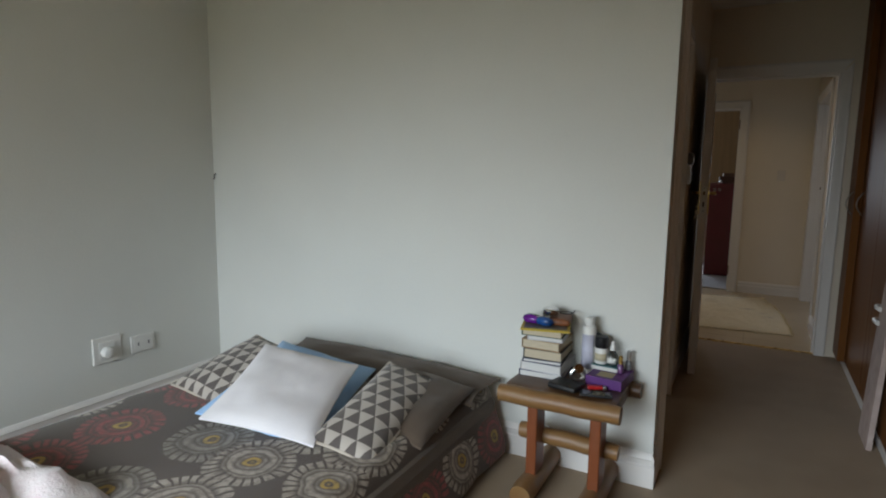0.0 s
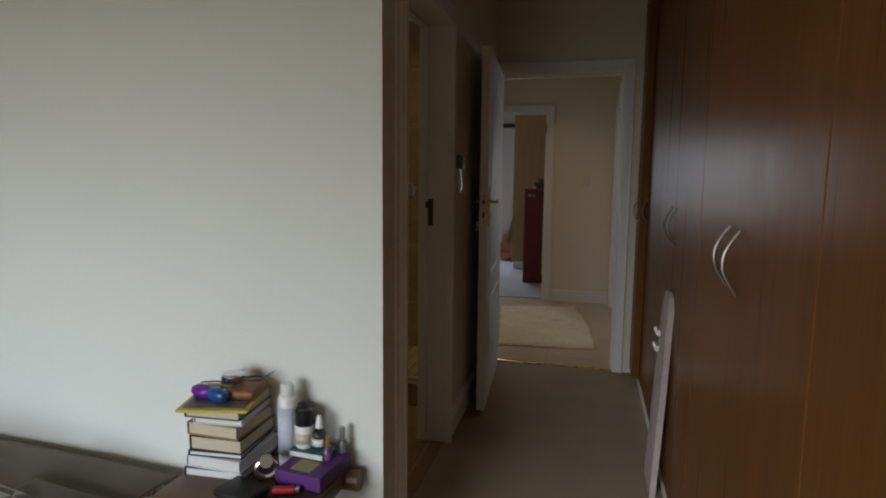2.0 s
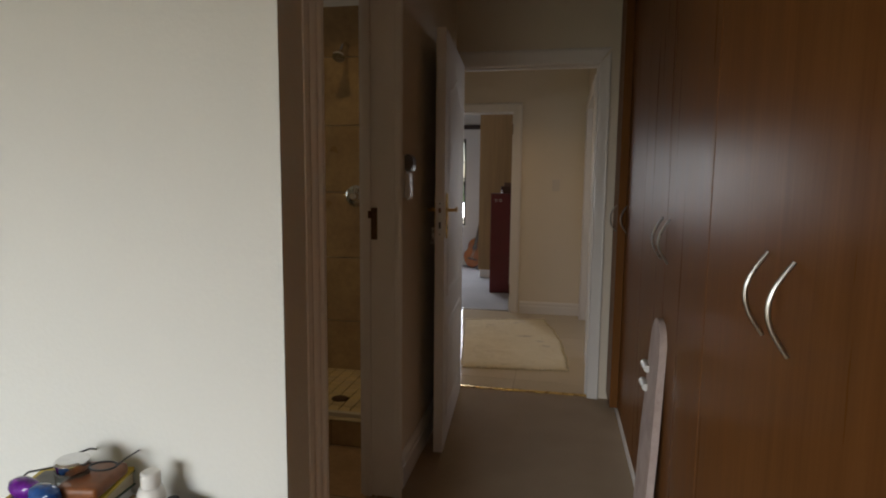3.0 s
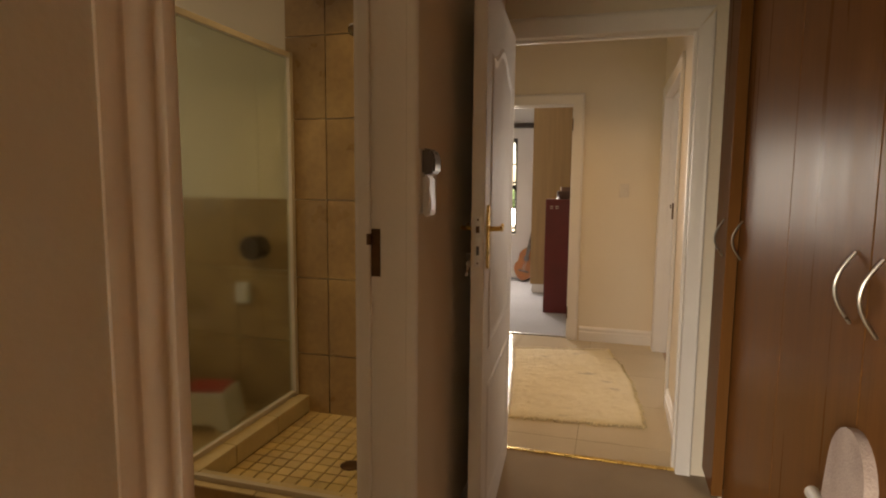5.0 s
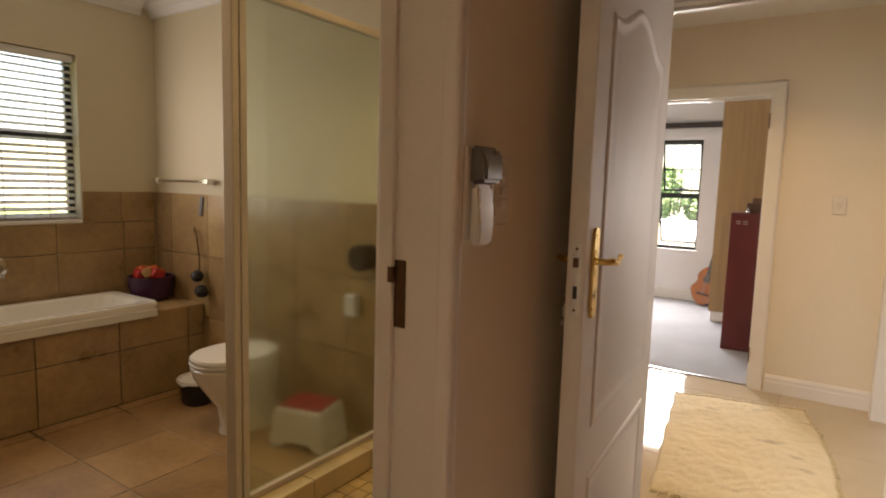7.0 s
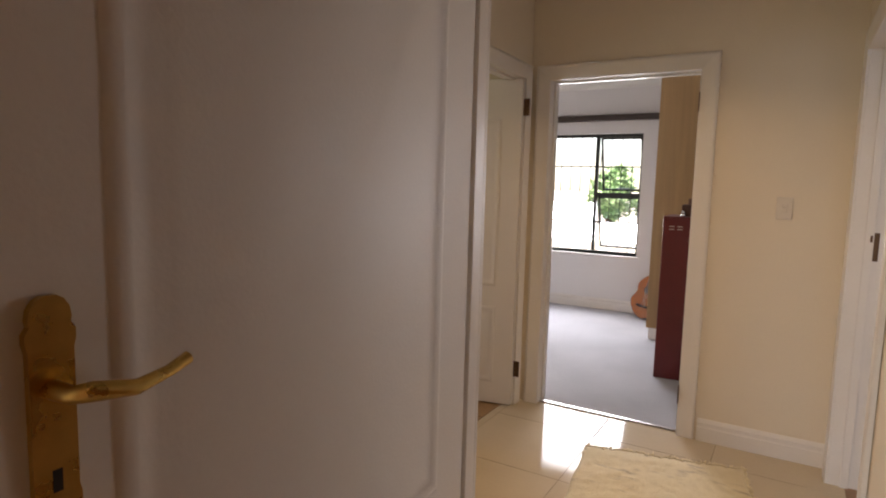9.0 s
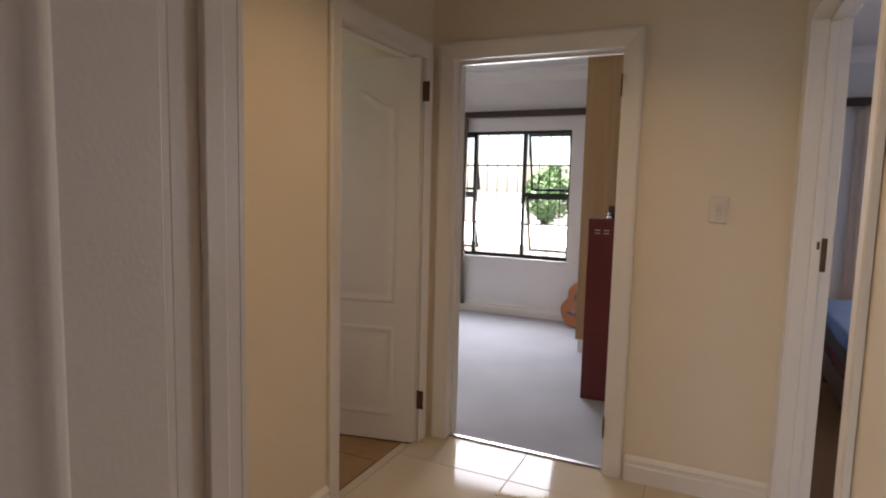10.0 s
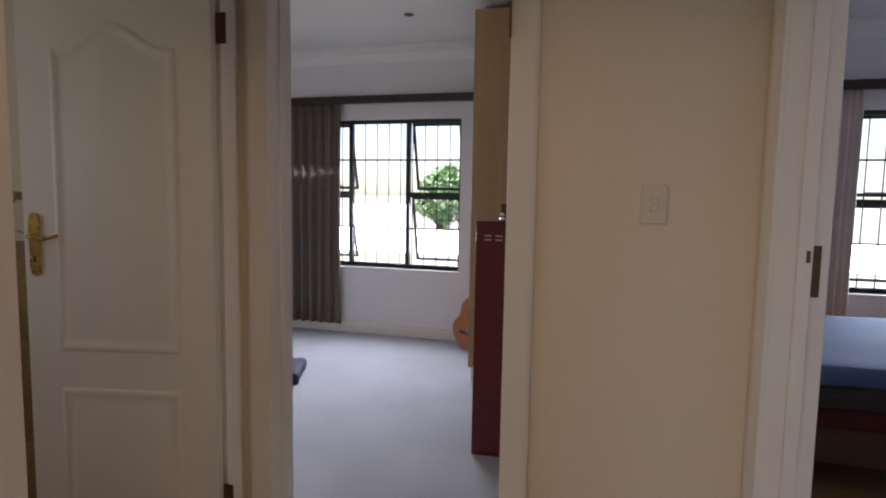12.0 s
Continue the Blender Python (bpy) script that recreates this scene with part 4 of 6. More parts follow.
PIPING = plain("cream_piping", (0.55, 0.48, 0.40), 0.9)
cushion("bolster", "plain brown bolster along the bed wall", COTTON_BROWN, 1.22, 0.28, 0.09, pose(-1.40, 2.62, 0.36, 6, 0, -3))
cushion("pillow", "brown plain pillow on the bed", COTTON_BROWN, 0.31, 0.50, 0.10, pose(-0.975, 2.29, 0.372, 7, 7, 3))
cushion("pillow", "grey pillow with cream triangle print and piping", TRIANGLES, 0.25, 0.62, 0.11, pose(-1.04, 2.13, 0.40, 9, 14, 8), piping=PIPING)
cushion("pillow", "grey triangle-print pillow beneath a white pillow", TRIANGLES, 0.38, 0.47, 0.11, pose(-1.82, 2.15, 0.41, 15, 6, -6), piping=PIPING)
cushion("pillow", "blue cotton pillow beneath a white pillow", COTTON_BLUE, 0.48, 0.66, 0.10, pose(-1.455, 2.10, 0.41, 8, 12, 16))
cushion("pillow", "white cotton pillow lying on top of the others", COTTON_WHITE, 0.425, 0.53, 0.08, pose(-1.372, 1.962, 0.47, 13, 10, 21))
blanket = thing("blanket", "crumpled white blanket with faded roses on the bed", "blanket", pose(-1.93, 0.93, 0.335))
bm = bmesh.new()
grid = []
for j in range(31):
    row = []
    for i in range(31):
        u, v = 2 * i / 30 - 1, 2 * j / 30 - 1
        r = max(abs(u), abs(v))
        hgt = 0.12 * max(0.0, 1 - r ** 6) * (0.75 + 0.5 * noise.noise(Vector((u * 2.1, v * 2.1, 4)))) + 0.055 * (1 - abs(noise.noise(Vector((u * 3.1 + v, v * 5, 1)))) * 2.2) * (1 - r ** 4)
        row.append(bm.verts.new((0.50 * u + 0.05 * noise.noise(Vector((v * 3, 7, u))), 0.36 * v + 0.05 * noise.noise(Vector((u * 3, 2, v))), max(hgt, 0.0) + 0.006)))
    grid.append(row)
for a, b in zip(grid, grid[1:]):
    for i in range(30):
        bm.faces.new([a[i], a[i + 1], b[i + 1], b[i]])
cloth = part("cloth", bm, BLANKET, blanket)
cloth.modifiers.new("thick", "SOLIDIFY").thickness = 0.012

# ---- bedroom: sockets ----
def wall_socket(name, label, category, m, w, h, parts):
    ob = thing(name, label, category, m)
    boxpart("face_plate", PLASTIC_WHITE, ob, -w / 2, w / 2, 0, 0.010, -h / 2, h / 2, 0.004)
    parts(ob)
    return ob


def plug_parts(ob):
    boxpart("socket_insert", PLASTIC_WHITE, ob, -0.045, 0.045, 0.010, 0.013, -0.045, 0.045, 0.002)
    bm = bmesh.new()
    tube(bm, [(0.01, 0.013, -0.01), (0.01, 0.045, -0.01), (0.01, 0.05, -0.01)], [0.028, 0.026, 0.018], 18)
    part("plug", bm, PLASTIC_WHITE, ob, "white plug in the socket")


def blank_parts(ob):
    boxpart("socket_insert", PLASTIC_WHITE, ob, -0.055, 0.055, 0.010, 0.013, -0.035, 0.035, 0.002)
    for k in (-0.03, 0.03):
        boxpart("socket_slot", PLASTIC_GREY, ob, k - 0.004, k + 0.004, 0.013, 0.0135, -0.01, 0.01, 0)


wall_socket("wall_socket", "white plastic socket with a plug on the wall", "socket", pose(-2.72, 2.075, 0.385, 0, 0, -90), 0.15, 0.14, plug_parts)
wall_socket("wall_socket", "white plastic double socket on the bedroom wall", "socket", pose(-2.72, 2.275, 0.37, 0, 0, -90), 0.14, 0.095, blank_parts)


nail = thing("wall_hook", "small dark hook in the bedroom corner", "hook", pose(-2.70, 2.80, 1.27))
bm = bmesh.new()
tube(bm, [(0, 0, 0.02), (0, -0.012, 0.015), (0, -0.014, -0.012), (0, -0.022, -0.01)], 0.004, 8)
part("hook_wire", bm, PLASTIC_GREY, nail)


# ---- bedroom: log stool ----
def log(bm, p0, p1, r, wob=0.12, sides=14):
    a, b = Vector(p0), Vector(p1)
    n = 9
    pts = [a.lerp(b, k / n) + Vector((0, 0, 0.002 * math.sin(k * 1.7))) for k in range(n + 1)]
    rad = [r * (1 + 0.6 * wob * noise.noise(Vector((k * 0.6, r * 50, p0[1] * 9)))) for k in range(n + 1)]
    rad[0] *= 0.93
    rad[-1] *= 0.93
    tube(bm, pts, rad, sides)


stool = thing("log_stool", "rustic dark wooden stool of half logs used as bedside table", "stool", pose(0, 0, 0))
ST = 0.47
bm = bmesh.new()
box(bm, -0.655, -0.205, 2.465, 2.785, ST - 0.05, ST, 0.008)
bmesh.ops.subdivide_edges(bm, edges=[e for e in bm.edges if e.calc_length() > 0.2], cuts=8, use_grid_fill=True)
for v in bm.verts:
    v.co.z += 0.006 * noise.noise(v.co * 9) if v.co.z > ST - 0.02 else 0
part("seat_plank", bm, LOG_DARK, stool, "dark polished half-log seat")
bm = bmesh.new()
log(bm, (-0.672, 2.452, ST - 0.036), (-0.188, 2.452, ST - 0.036), 0.037)
part("front_log", bm, LOG_PALE, stool, "pale rounded log edge")
bm = bmesh.new()
log(bm, (-0.66, 2.755, ST - 0.038), (-0.165, 2.755, ST - 0.038), 0.034)
part("back_log", bm, LOG_DARK, stool)
for x in (-0.545, -0.288):
    boxpart("leg", LEG_RED, stool, x - 0.022, x + 0.022, 2.49, 2.60, 0.055, ST - 0.045, 0.006, "red-brown stained leg")
    bm = bmesh.new()
    log(bm, (x, 2.375, 0.048), (x, 2.80, 0.048), 0.047)
    part("foot_log", bm, LOG_PALE, stool)
bm = bmesh.new()
log(bm, (-0.63, 2.60, 0.225), (-0.215, 2.60, 0.215), 0.036)
part("stretcher", bm, LOG_PALE, stool, "pale log stretcher")


# ---- on the stool ----
def book(x, y, z, w, d, h, turn, cover, pages, label):
    ob = thing("book", label, "book", pose(x, y - 0.045, z, 0, 0, turn), "books stacked on the stool")
    c, d = 0.0025, d - 0.03
    boxpart("page_block", pages, ob, -w / 2 + 0.004, w / 2 - 0.004, -d / 2 + 0.004, d / 2, c, h - c, 0.001)
    bm = bmesh.new()
    box(bm, -w / 2, w / 2, -d / 2, d / 2 + 0.003, 0, c)
    box(bm, -w / 2, w / 2, -d / 2, d / 2 + 0.003, h - c, h)
    box(bm, -w / 2, -w / 2 + 0.003, -d / 2, d / 2 + 0.003, c, h - c)
    part("cover", bm, cover, ob)
    return z + h


BOOK_COLOURS = [plain("cover_white", (0.66, 0.66, 0.68)), plain("cover_navy", (0.03, 0.035, 0.09)), plain("cover_black", (0.015, 0.015, 0.017)), plain("cover_tan", (0.36, 0.22, 0.10)),
                plain("cover_green", (0.05, 0.10, 0.06)), plain("cover_olive", (0.20, 0.19, 0.12)), plain("cover_purple", (0.10, 0.02, 0.17)), plain("cover_teal", (0.02, 0.12, 0.14)), plain("cover_yellow", (0.55, 0.40, 0.04))]
z = ST
for w, d, h, turn, dx, cov, pg, lab in (
        (0.185, 0.235, 0.027, 3, 0.0, 1, PAPER_WHITE, "dark blue book with white pages"), (0.18, 0.235, 0.035, -2, 0.008, 0, PAPER_WHITE, "white paperback in the stack"),
        (0.165, 0.225, 0.016, 5, 0.0, 1, PAPER_WHITE, "thin dark blue paperback in the stack"), (0.165, 0.22, 0.042, 2, 0.006, 2, PAPER, "thick black hardback with tan pages"),
        (0.165, 0.215, 0.038, -1, 0.0, 3, PAPER, "tan hardback with yellowed pages"), (0.15, 0.21, 0.019, 6, 0.008, 0, PAPER_WHITE, "thin white paperback book in the stack"),
        (0.17, 0.225, 0.034, 4, -0.004, 4, PAPER, "dark green hardback with cream pages")):
    z = book(-0.555 + dx, 2.735, z, w, d, h, turn, BOOK_COLOURS[cov], pg, lab)
mag = thing("magazine", "magazine with a yellow border on the books", "magazine", pose(-0.56, 2.69, z, 0, 0, 14))
boxpart("sheet", BOOK_COLOURS[8], mag, -0.10, 0.10, -0.135, 0.085, 0, 0.008, 0.001)
boxpart("cover_picture", plain("cover_picture", (0.16, 0.15, 0.13), 0.4, 0.4, 20), mag, -0.088, 0.088, -0.118, 0.068, 0.0082, 0.0095, 0)
z += 0.0095
tin = thing("sunglasses", "sunglasses with iridescent purple lenses on the magazine", "sunglasses", pose(-0.585, 2.635, z, 0, 0, -12))
IRID = plain("purple_lens", (0.20, 0.02, 0.36), 0.12, 0.5, 25)
for sx in (-0.030, 0.034):
    bm = bmesh.new()
    lathe(bm, [(0.004, 0.0), (0.030, 0.002), (0.037, 0.014), (0.033, 0.026), (0.018, 0.034), (0.004, 0.036)], sx, 0, 0.001, 20, 1.12, 0.62)
    part("lens", bm, IRID if sx < 0 else plain("blue_lens", (0.02, 0.10, 0.35), 0.12, 0.4, 25), tin, "iridescent lens")
bm = bmesh.new()
tube(bm, [(-0.06, 0.0, 0.02), (-0.065, 0.03, 0.028), (-0.066, 0.09, 0.012), (-0.05, 0.10, 0.006)], 0.0022, 6)
part("temple", bm, PLASTIC_BLACK, tin)
bm = bmesh.new()
tube(bm, [(0.06, 0.0, 0.02), (0.064, 0.05, 0.018), (0.062, 0.10, 0.006)], 0.0022, 6)
part("temple", bm, PLASTIC_BLACK, tin)
tumbler = thing("cream_jar", "small glass jar with a silver lid on the magazine", "jar", pose(-0.548, 2.695, z))
bm = bmesh.new()
lathe(bm, [(0.028, 0), (0.033, 0.005), (0.033, 0.034), (0.029, 0.038)], sides=22)
part("glass_body", bm, CLEAR, tumbler)
bm = bmesh.new()
lathe(bm, [(0.032, 0.038), (0.034, 0.041), (0.034, 0.056), (0.030, 0.060)], sides=22)
part("lid", bm, CHROME, tumbler, "silver lid")
wal = thing("leather_purse", "orange-brown leather purse on the book stack", "purse", pose(-0.505, 2.7, z, 0, 0, 10))
part("body", soft_box(-0.045, 0.045, -0.06, 0.06, 0, 0.028, 0.01, 2, 0.002, 20), plain("orange_leather", (0.26, 0.085, 0.025), 0.45, 0.3, 20), wal)
spec = thing("reading_glasses", "black-framed reading glasses lying on the purse", "glasses", pose(-0.515, 2.70, z + 0.03, 0, 0, 8))
bm = bmesh.new()
for sx in (-0.034, 0.034):
    ring = [(sx + 0.028 * math.cos(a), 0.0 + 0.020 * math.sin(a), 0.016) for a in (2 * math.pi * k / 18 for k in range(19))]
    tube(bm, ring, 0.0022, 6, cap=False)
tube(bm, [(-0.008, 0.004, 0.016), (0.0, 0.008, 0.018), (0.008, 0.004, 0.016)], 0.002, 6)
part("frame", bm, PLASTIC_BLACK, spec)
for sx in (-0.064, 0.064):
    bm = bmesh.new()
    tube(bm, [(sx * 0.96, 0.004, 0.016), (sx, 0.03, 0.018), (sx * 0.9, 0.09, 0.008), (sx * 0.8, 0.105, 0.0)], 0.0022, 6)
    part("temple", bm, PLASTIC_BLACK, spec)

box_z = ST + 0.002
giftbox = thing("box", "flat purple card box with a gold label", "box", pose(-0.285, 2.67, box_z, 0, 0, -6))
boxpart("carton", BOOK_COLOURS[6], giftbox, -0.072, 0.075, -0.07, 0.10, 0, 0.042, 0.002)
boxpart("label_patch", plain("gold_label", (0.34, 0.26, 0.10), 0.35), giftbox, -0.035, 0.03, -0.05, 0.01, 0.0421, 0.0428, 0)
teal = thing("book", "small teal paperback with white pages", "book", pose(-0.305, 2.725, box_z + 0.043, 0, 0, -4))
boxpart("page_block", PAPER_WHITE, teal, -0.055, 0.053, -0.038, 0.04, 0.002, 0.018, 0.0)
boxpart("cover", BOOK_COLOURS[7], teal, -0.056, 0.055, -0.04, 0.041, 0.018, 0.021, 0.0)


def bottle(name, label, category, x, y, z0, body, cap, body_prof, cap_prof, patch=None):
    ob = thing(name, label, category, pose(x, y, z0))
    bm = bmesh.new()
    lathe(bm, body_prof, sides=22)
    part("body", bm, body, ob)
    bm = bmesh.new()
    lathe(bm, cap_prof, sides=22)
    part("cap", bm, cap, ob)
    if patch:
        mat, r, h0, h1 = patch
        bm = bmesh.new()
        rows = [[bm.verts.new((r * math.cos(a), r * math.sin(a), h)) for a in (radians(-150 + 120 * k / 12) for k in range(13))] for h in (h0, h1)]
        for k in range(12):
            bm.faces.new([rows[0][k], rows[0][k + 1], rows[1][k + 1], rows[1][k]])
        lab = part("label_patch", bm, mat, ob)
        lab.modifiers.new("thick", "SOLIDIFY").thickness = 0.0006
    return ob


INK = plain("pale_lilac_label", (0.55, 0.55, 0.66), 0.5)
TEXTB = plain("dark_label", (0.02, 0.025, 0.09), 0.5)
bottle("lotion_bottle", "tall white lotion bottle with white cap", "bottle", -0.385, 2.725, ST, PLASTIC_WHITE, PLASTIC_WHITE,
       [(0.025, 0), (0.029, 0.004), (0.029, 0.205), (0.025, 0.218), (0.018, 0.223)], [(0.019, 0.223), (0.020, 0.225), (0.020, 0.252), (0.017, 0.255)], (INK, 0.0296, 0.04, 0.185))
bottle("spray_can", "slim dark blue spray can behind the bottles", "can", -0.352, 2.748, ST, TEXTB, PLASTIC_BLACK,
       [(0.019, 0), (0.021, 0.004), (0.021, 0.15), (0.012, 0.163)], [(0.013, 0.163), (0.014, 0.165), (0.014, 0.183), (0.012, 0.186)])
top = box_z + 0.064
bottle("deodorant", "white roll-on bottle with a black cap", "bottle", -0.33, 2.725, top, PLASTIC_WHITE, PLASTIC_BLACK,
       [(0.024, 0), (0.027, 0.004), (0.027, 0.062), (0.024, 0.068)], [(0.027, 0.068), (0.0285, 0.070), (0.028, 0.112), (0.024, 0.116)], (plain("gold_print", (0.55, 0.48, 0.33), 0.4), 0.0276, 0.015, 0.045))
bottle("spray_bottle", "small clear spray bottle with a pointed cap", "bottle", -0.285, 2.73, top, CLEAR, PLASTIC_WHITE,
       [(0.018, 0), (0.021, 0.004), (0.021, 0.040), (0.012, 0.055), (0.009, 0.060)], [(0.012, 0.060), (0.012, 0.068), (0.007, 0.095), (0.005, 0.097)], (PLASTIC_WHITE, 0.0216, 0.008, 0.03))
bottle("nail_varnish", "small mauve bottle with a gold cap", "bottle", -0.245, 2.7, ST + 0.045, plain("mauve_glass", (0.16, 0.07, 0.18), 0.15), BRASS,
       [(0.010, 0), (0.013, 0.003), (0.013, 0.030), (0.007, 0.038)], [(0.008, 0.038), (0.008, 0.07), (0.007, 0.071)])
bottle("nail_varnish", "small dark bottle with a silver cap", "bottle", -0.222, 2.755, ST + 0.045, PLASTIC_GREY, STEEL,
       [(0.010, 0), (0.013, 0.003), (0.013, 0.034), (0.007, 0.042)], [(0.009, 0.042), (0.009, 0.08), (0.008, 0.081)])
purse = thing("wallet", "black leather wallet on the stool", "wallet", pose(-0.42, 2.53, ST + 0.003, 0, 0, -14))
part("body", soft_box(-0.062, 0.062, -0.045, 0.045, 0, 0.024, 0.009, 2, 0.002, 25), plain("black_leather", (0.012, 0.012, 0.013), 0.5, 0.2, 30), purse)
ph = thing("mobile_phone", "black mobile phone lying on the stool", "phone", pose(-0.295, 2.505, ST + 0.004, 0, 0, -76))
boxpart("body", PLASTIC_BLACK, ph, -0.026, 0.026, -0.062, 0.062, 0, 0.011, 0.004)
boxpart("screen", plain("phone_glass", (0.01, 0.01, 0.012), 0.08), ph, -0.022, 0.022, -0.054, 0.054, 0.011, 0.0114, 0)
watch = thing("wristwatch", "silver wristwatch standing on the stool", "watch", pose(-0.40, 2.625, ST + 0.003, 0, 0, 30))
bm = bmesh.new()
ring = [(0.028 * math.cos(a), 0, 0.030 + 0.026 * math.sin(a)) for a in (2 * math.pi * k / 20 for k in range(21))]
tube(bm, ring, 0.008, 8, cap=False)
part("bracelet", bm, STEEL, watch)
bm = bmesh.new()
tube(bm, [(0, -0.006, 0.056), (0, -0.018, 0.062)], 0.019, 20)
part("dial", bm, CHROME, watch)
pen = thing("lighter", "small red plastic lighter by the box", "lighter", pose(-0.315, 2.57, ST + 0.004, 0, 0, -70))
boxpart("body", plain("red_plastic", (0.45, 0.02, 0.02), 0.3), pen, -0.011, 0.011, -0.03, 0.03, 0, 0.016, 0.004)
boxpart("metal_head", STEEL, pen, -0.01, 0.01, 0.031, 0.044, 0.001, 0.015, 0.002)

# ---- corridor: intercom and switch ----
inter = thing("intercom", "white wall intercom handset with a grey earpiece by the door", "intercom", pose(-0.2, 4.047, 1.362, 0, 0, -90))
boxpart("base", PLASTIC_WHITE, inter, -0.042, 0.042, 0.0, 0.024, -0.088, 0.09, 0.006)
bm = bmesh.new()
prism(bm, [(0.0245, -0.093), (0.046, -0.095), (0.050, -0.06), (0.045, -0.02), (0.045, 0.018), (0.0245, 0.018)], -0.026, 0.030, "x")
bmesh.ops.bevel(bm, geom=list(bm.edges), offset=0.006, segments=2, affect="EDGES")
part("handset", bm, PLASTIC_WHITE, inter)
bm = bmesh.new()
prism(bm, [(0.0245, 0.019), (0.060, 0.024), (0.062, 0.066), (0.050, 0.088), (0.0245, 0.092)], -0.032, 0.034, "x")
bmesh.ops.bevel(bm, geom=list(bm.edges), offset=0.006, segments=2, affect="EDGES")
part("earpiece", bm, plain("mid_grey_plastic", (0.16, 0.15, 0.145), 0.3), inter, "grey plastic earpiece")


IVORY = plain("ivory_plastic", (0.70, 0.64, 0.56), 0.4, 0.03)


def switch(name, label, m, w, h, rockers):
    ob = thing(name, label, "switch", m)
    boxpart("face_plate", IVORY, ob, -w / 2, w / 2, 0, 0.011, -h / 2, h / 2, 0.004)
    boxpart("insert", IVORY, ob, -w * 0.34, w * 0.34, 0.011, 0.014, -h * 0.34, h * 0.34, 0.001)
    for k in range(rockers):
        z = (k - (rockers - 1) / 2) * 0.025
        boxpart("rocker", IVORY, ob, -w * 0.16, w * 0.16, 0.014, 0.021, z - 0.009, z + 0.009, 0.003)
    return ob


switch("light_switch", "ivory three-gang light switch beside the intercom", pose(-0.2, 4.162, 1.369, 0, 0, -90), 0.078, 0.142, 3)
switch("light_switch", "ivory two-gang light switch on the hall wall", pose(0.418, 7.67, 1.318, 0, 0, 180), 0.075, 0.115, 2)

# ---- hall rug ----
rug = thing("rug", "ragged cream shaggy rug on the hall tiles", "rug", pose(0.08, 6.55, 0.0))
FRONT, FAR = ((-0.29, -0.775), (0.468, -0.70)), ((-0.49, 0.67), (0.265, 0.85))


def rug_point(u, v):
    """Place on the rug for u, v from 0 to 1: a skewed sheet with bowed right side and ragged edges."""
    a, b = Vector(FRONT[0]).lerp(Vector(FRONT[1]), u), Vector(FAR[0]).lerp(Vector(FAR[1]), u)
    p = a.lerp(b, v)
    p.x += 0.045 * u * math.sin(math.pi * v) + 0.022 * noise.noise(Vector((v * 5, 3 * u, 1))) + 0.009 * (2 * u - 1) * noise.noise(Vector((v * 40, 3, u)))
    p.y += 0.02 * noise.noise(Vector((u * 5, 8, v * 2))) + 0.024 * (2 * v - 1) * noise.noise(Vector((u * 36, 8, v)))
    return p


bm = bmesh.new()
nx, ny = 48, 84
grid = []
for j in range(ny + 1):
    row = []
    for i in range(nx + 1):
        p = rug_point(i / nx, j / ny)
        e = max(abs(2 * i / nx - 1), abs(2 * j / ny - 1))
        row.append(bm.verts.new((p.x, p.y, 0.003 + (0.012 + 0.006 * noise.noise(Vector((i * 0.55, j * 0.55, 0))) + 0.004 * noise.noise(Vector((i * 0.13, j * 0.13, 4)))) * (1 - e ** 16))))
    grid.append(row)
for a, b in zip(grid, grid[1:]):
    for i in range(nx):
        bm.faces.new([a[i], a[i + 1], b[i + 1], b[i]])
pile = part("woven_base", bm, RUG, rug)
pile.modifiers.new("thick", "SOLIDIFY").thickness = 0.002
bm = bmesh.new()
rr = random.Random(5)
for k in range(110):
    for v, sg in ((0.0, -1), (1.0, 1)):
        p = rug_point(k / 109, v)
        ln, dx = 0.008 + 0.03 * rr.random() ** 2, rr.uniform(-0.012, 0.012)
        tube(bm, [(p.x, p.y - sg * 0.006, 0.006), (p.x + dx / 2, p.y + sg * ln * 0.6, 0.007), (p.x + dx, p.y + sg * ln, 0.003)], 0.0035, 5)
    p = rug_point(1.0, k / 109)
    tube(bm, [(p.x - 0.006, p.y, 0.006), (p.x + rr.uniform(0.004, 0.02), p.y + rr.uniform(-0.01, 0.01), 0.004)], 0.0035, 5)
tagged(part("fringe", bm, RUG, rug, "ragged cream fringe"), kind="stuff")

# ---- music bedroom ----
oak = thing("wardrobe", "tall pale oak wardrobe seen end-on", "wardrobe", pose(0, 0, 0))
boxpart("side_panel", OAK, oak, -0.64, 0.69, 9.80, 9.82, 0.115, 2.59, 0.002)
boxpart("carcass", OAK, oak, -0.62, 0.69, 9.821, 10.90, 0.115, 2.59, 0.002)
for k in range(3):
    boxpart("wardrobe_door", OAK, oak, -0.642, -0.622, 9.826 + 0.358 * k, 10.180 + 0.358 * k, 0.12, 2.58, 0.002)
boxpart("plinth", TRIM, oak, -0.62, 0.69, 9.815, 10.90, 0.006, 0.114, 0.002, "white plinth")
cab = thing("cabinet", "tall dark red lacquered cabinet in the music bedroom", "cabinet", pose(-0.345, 8.665, 0.006, 0, 0, 3))
boxpart("body", RED, cab, 0, 0.9, 0.0, 0.42, 0, 1.205, 0.004)
boxpart("side_trim", RED, cab, 0.002, 0.9, -0.006, -0.001, 0.02, 1.19, 0.002)
for sx in (0.045, 0.10):
    boxpart("hook", STEEL, cab, sx, sx + 0.035, -0.014, -0.007, 1.11, 1.116, 0.001, "small steel fitting")
    boxpart("hook", STEEL, cab, sx, sx + 0.035, -0.014, -0.007, 1.13, 1.136, 0.001)
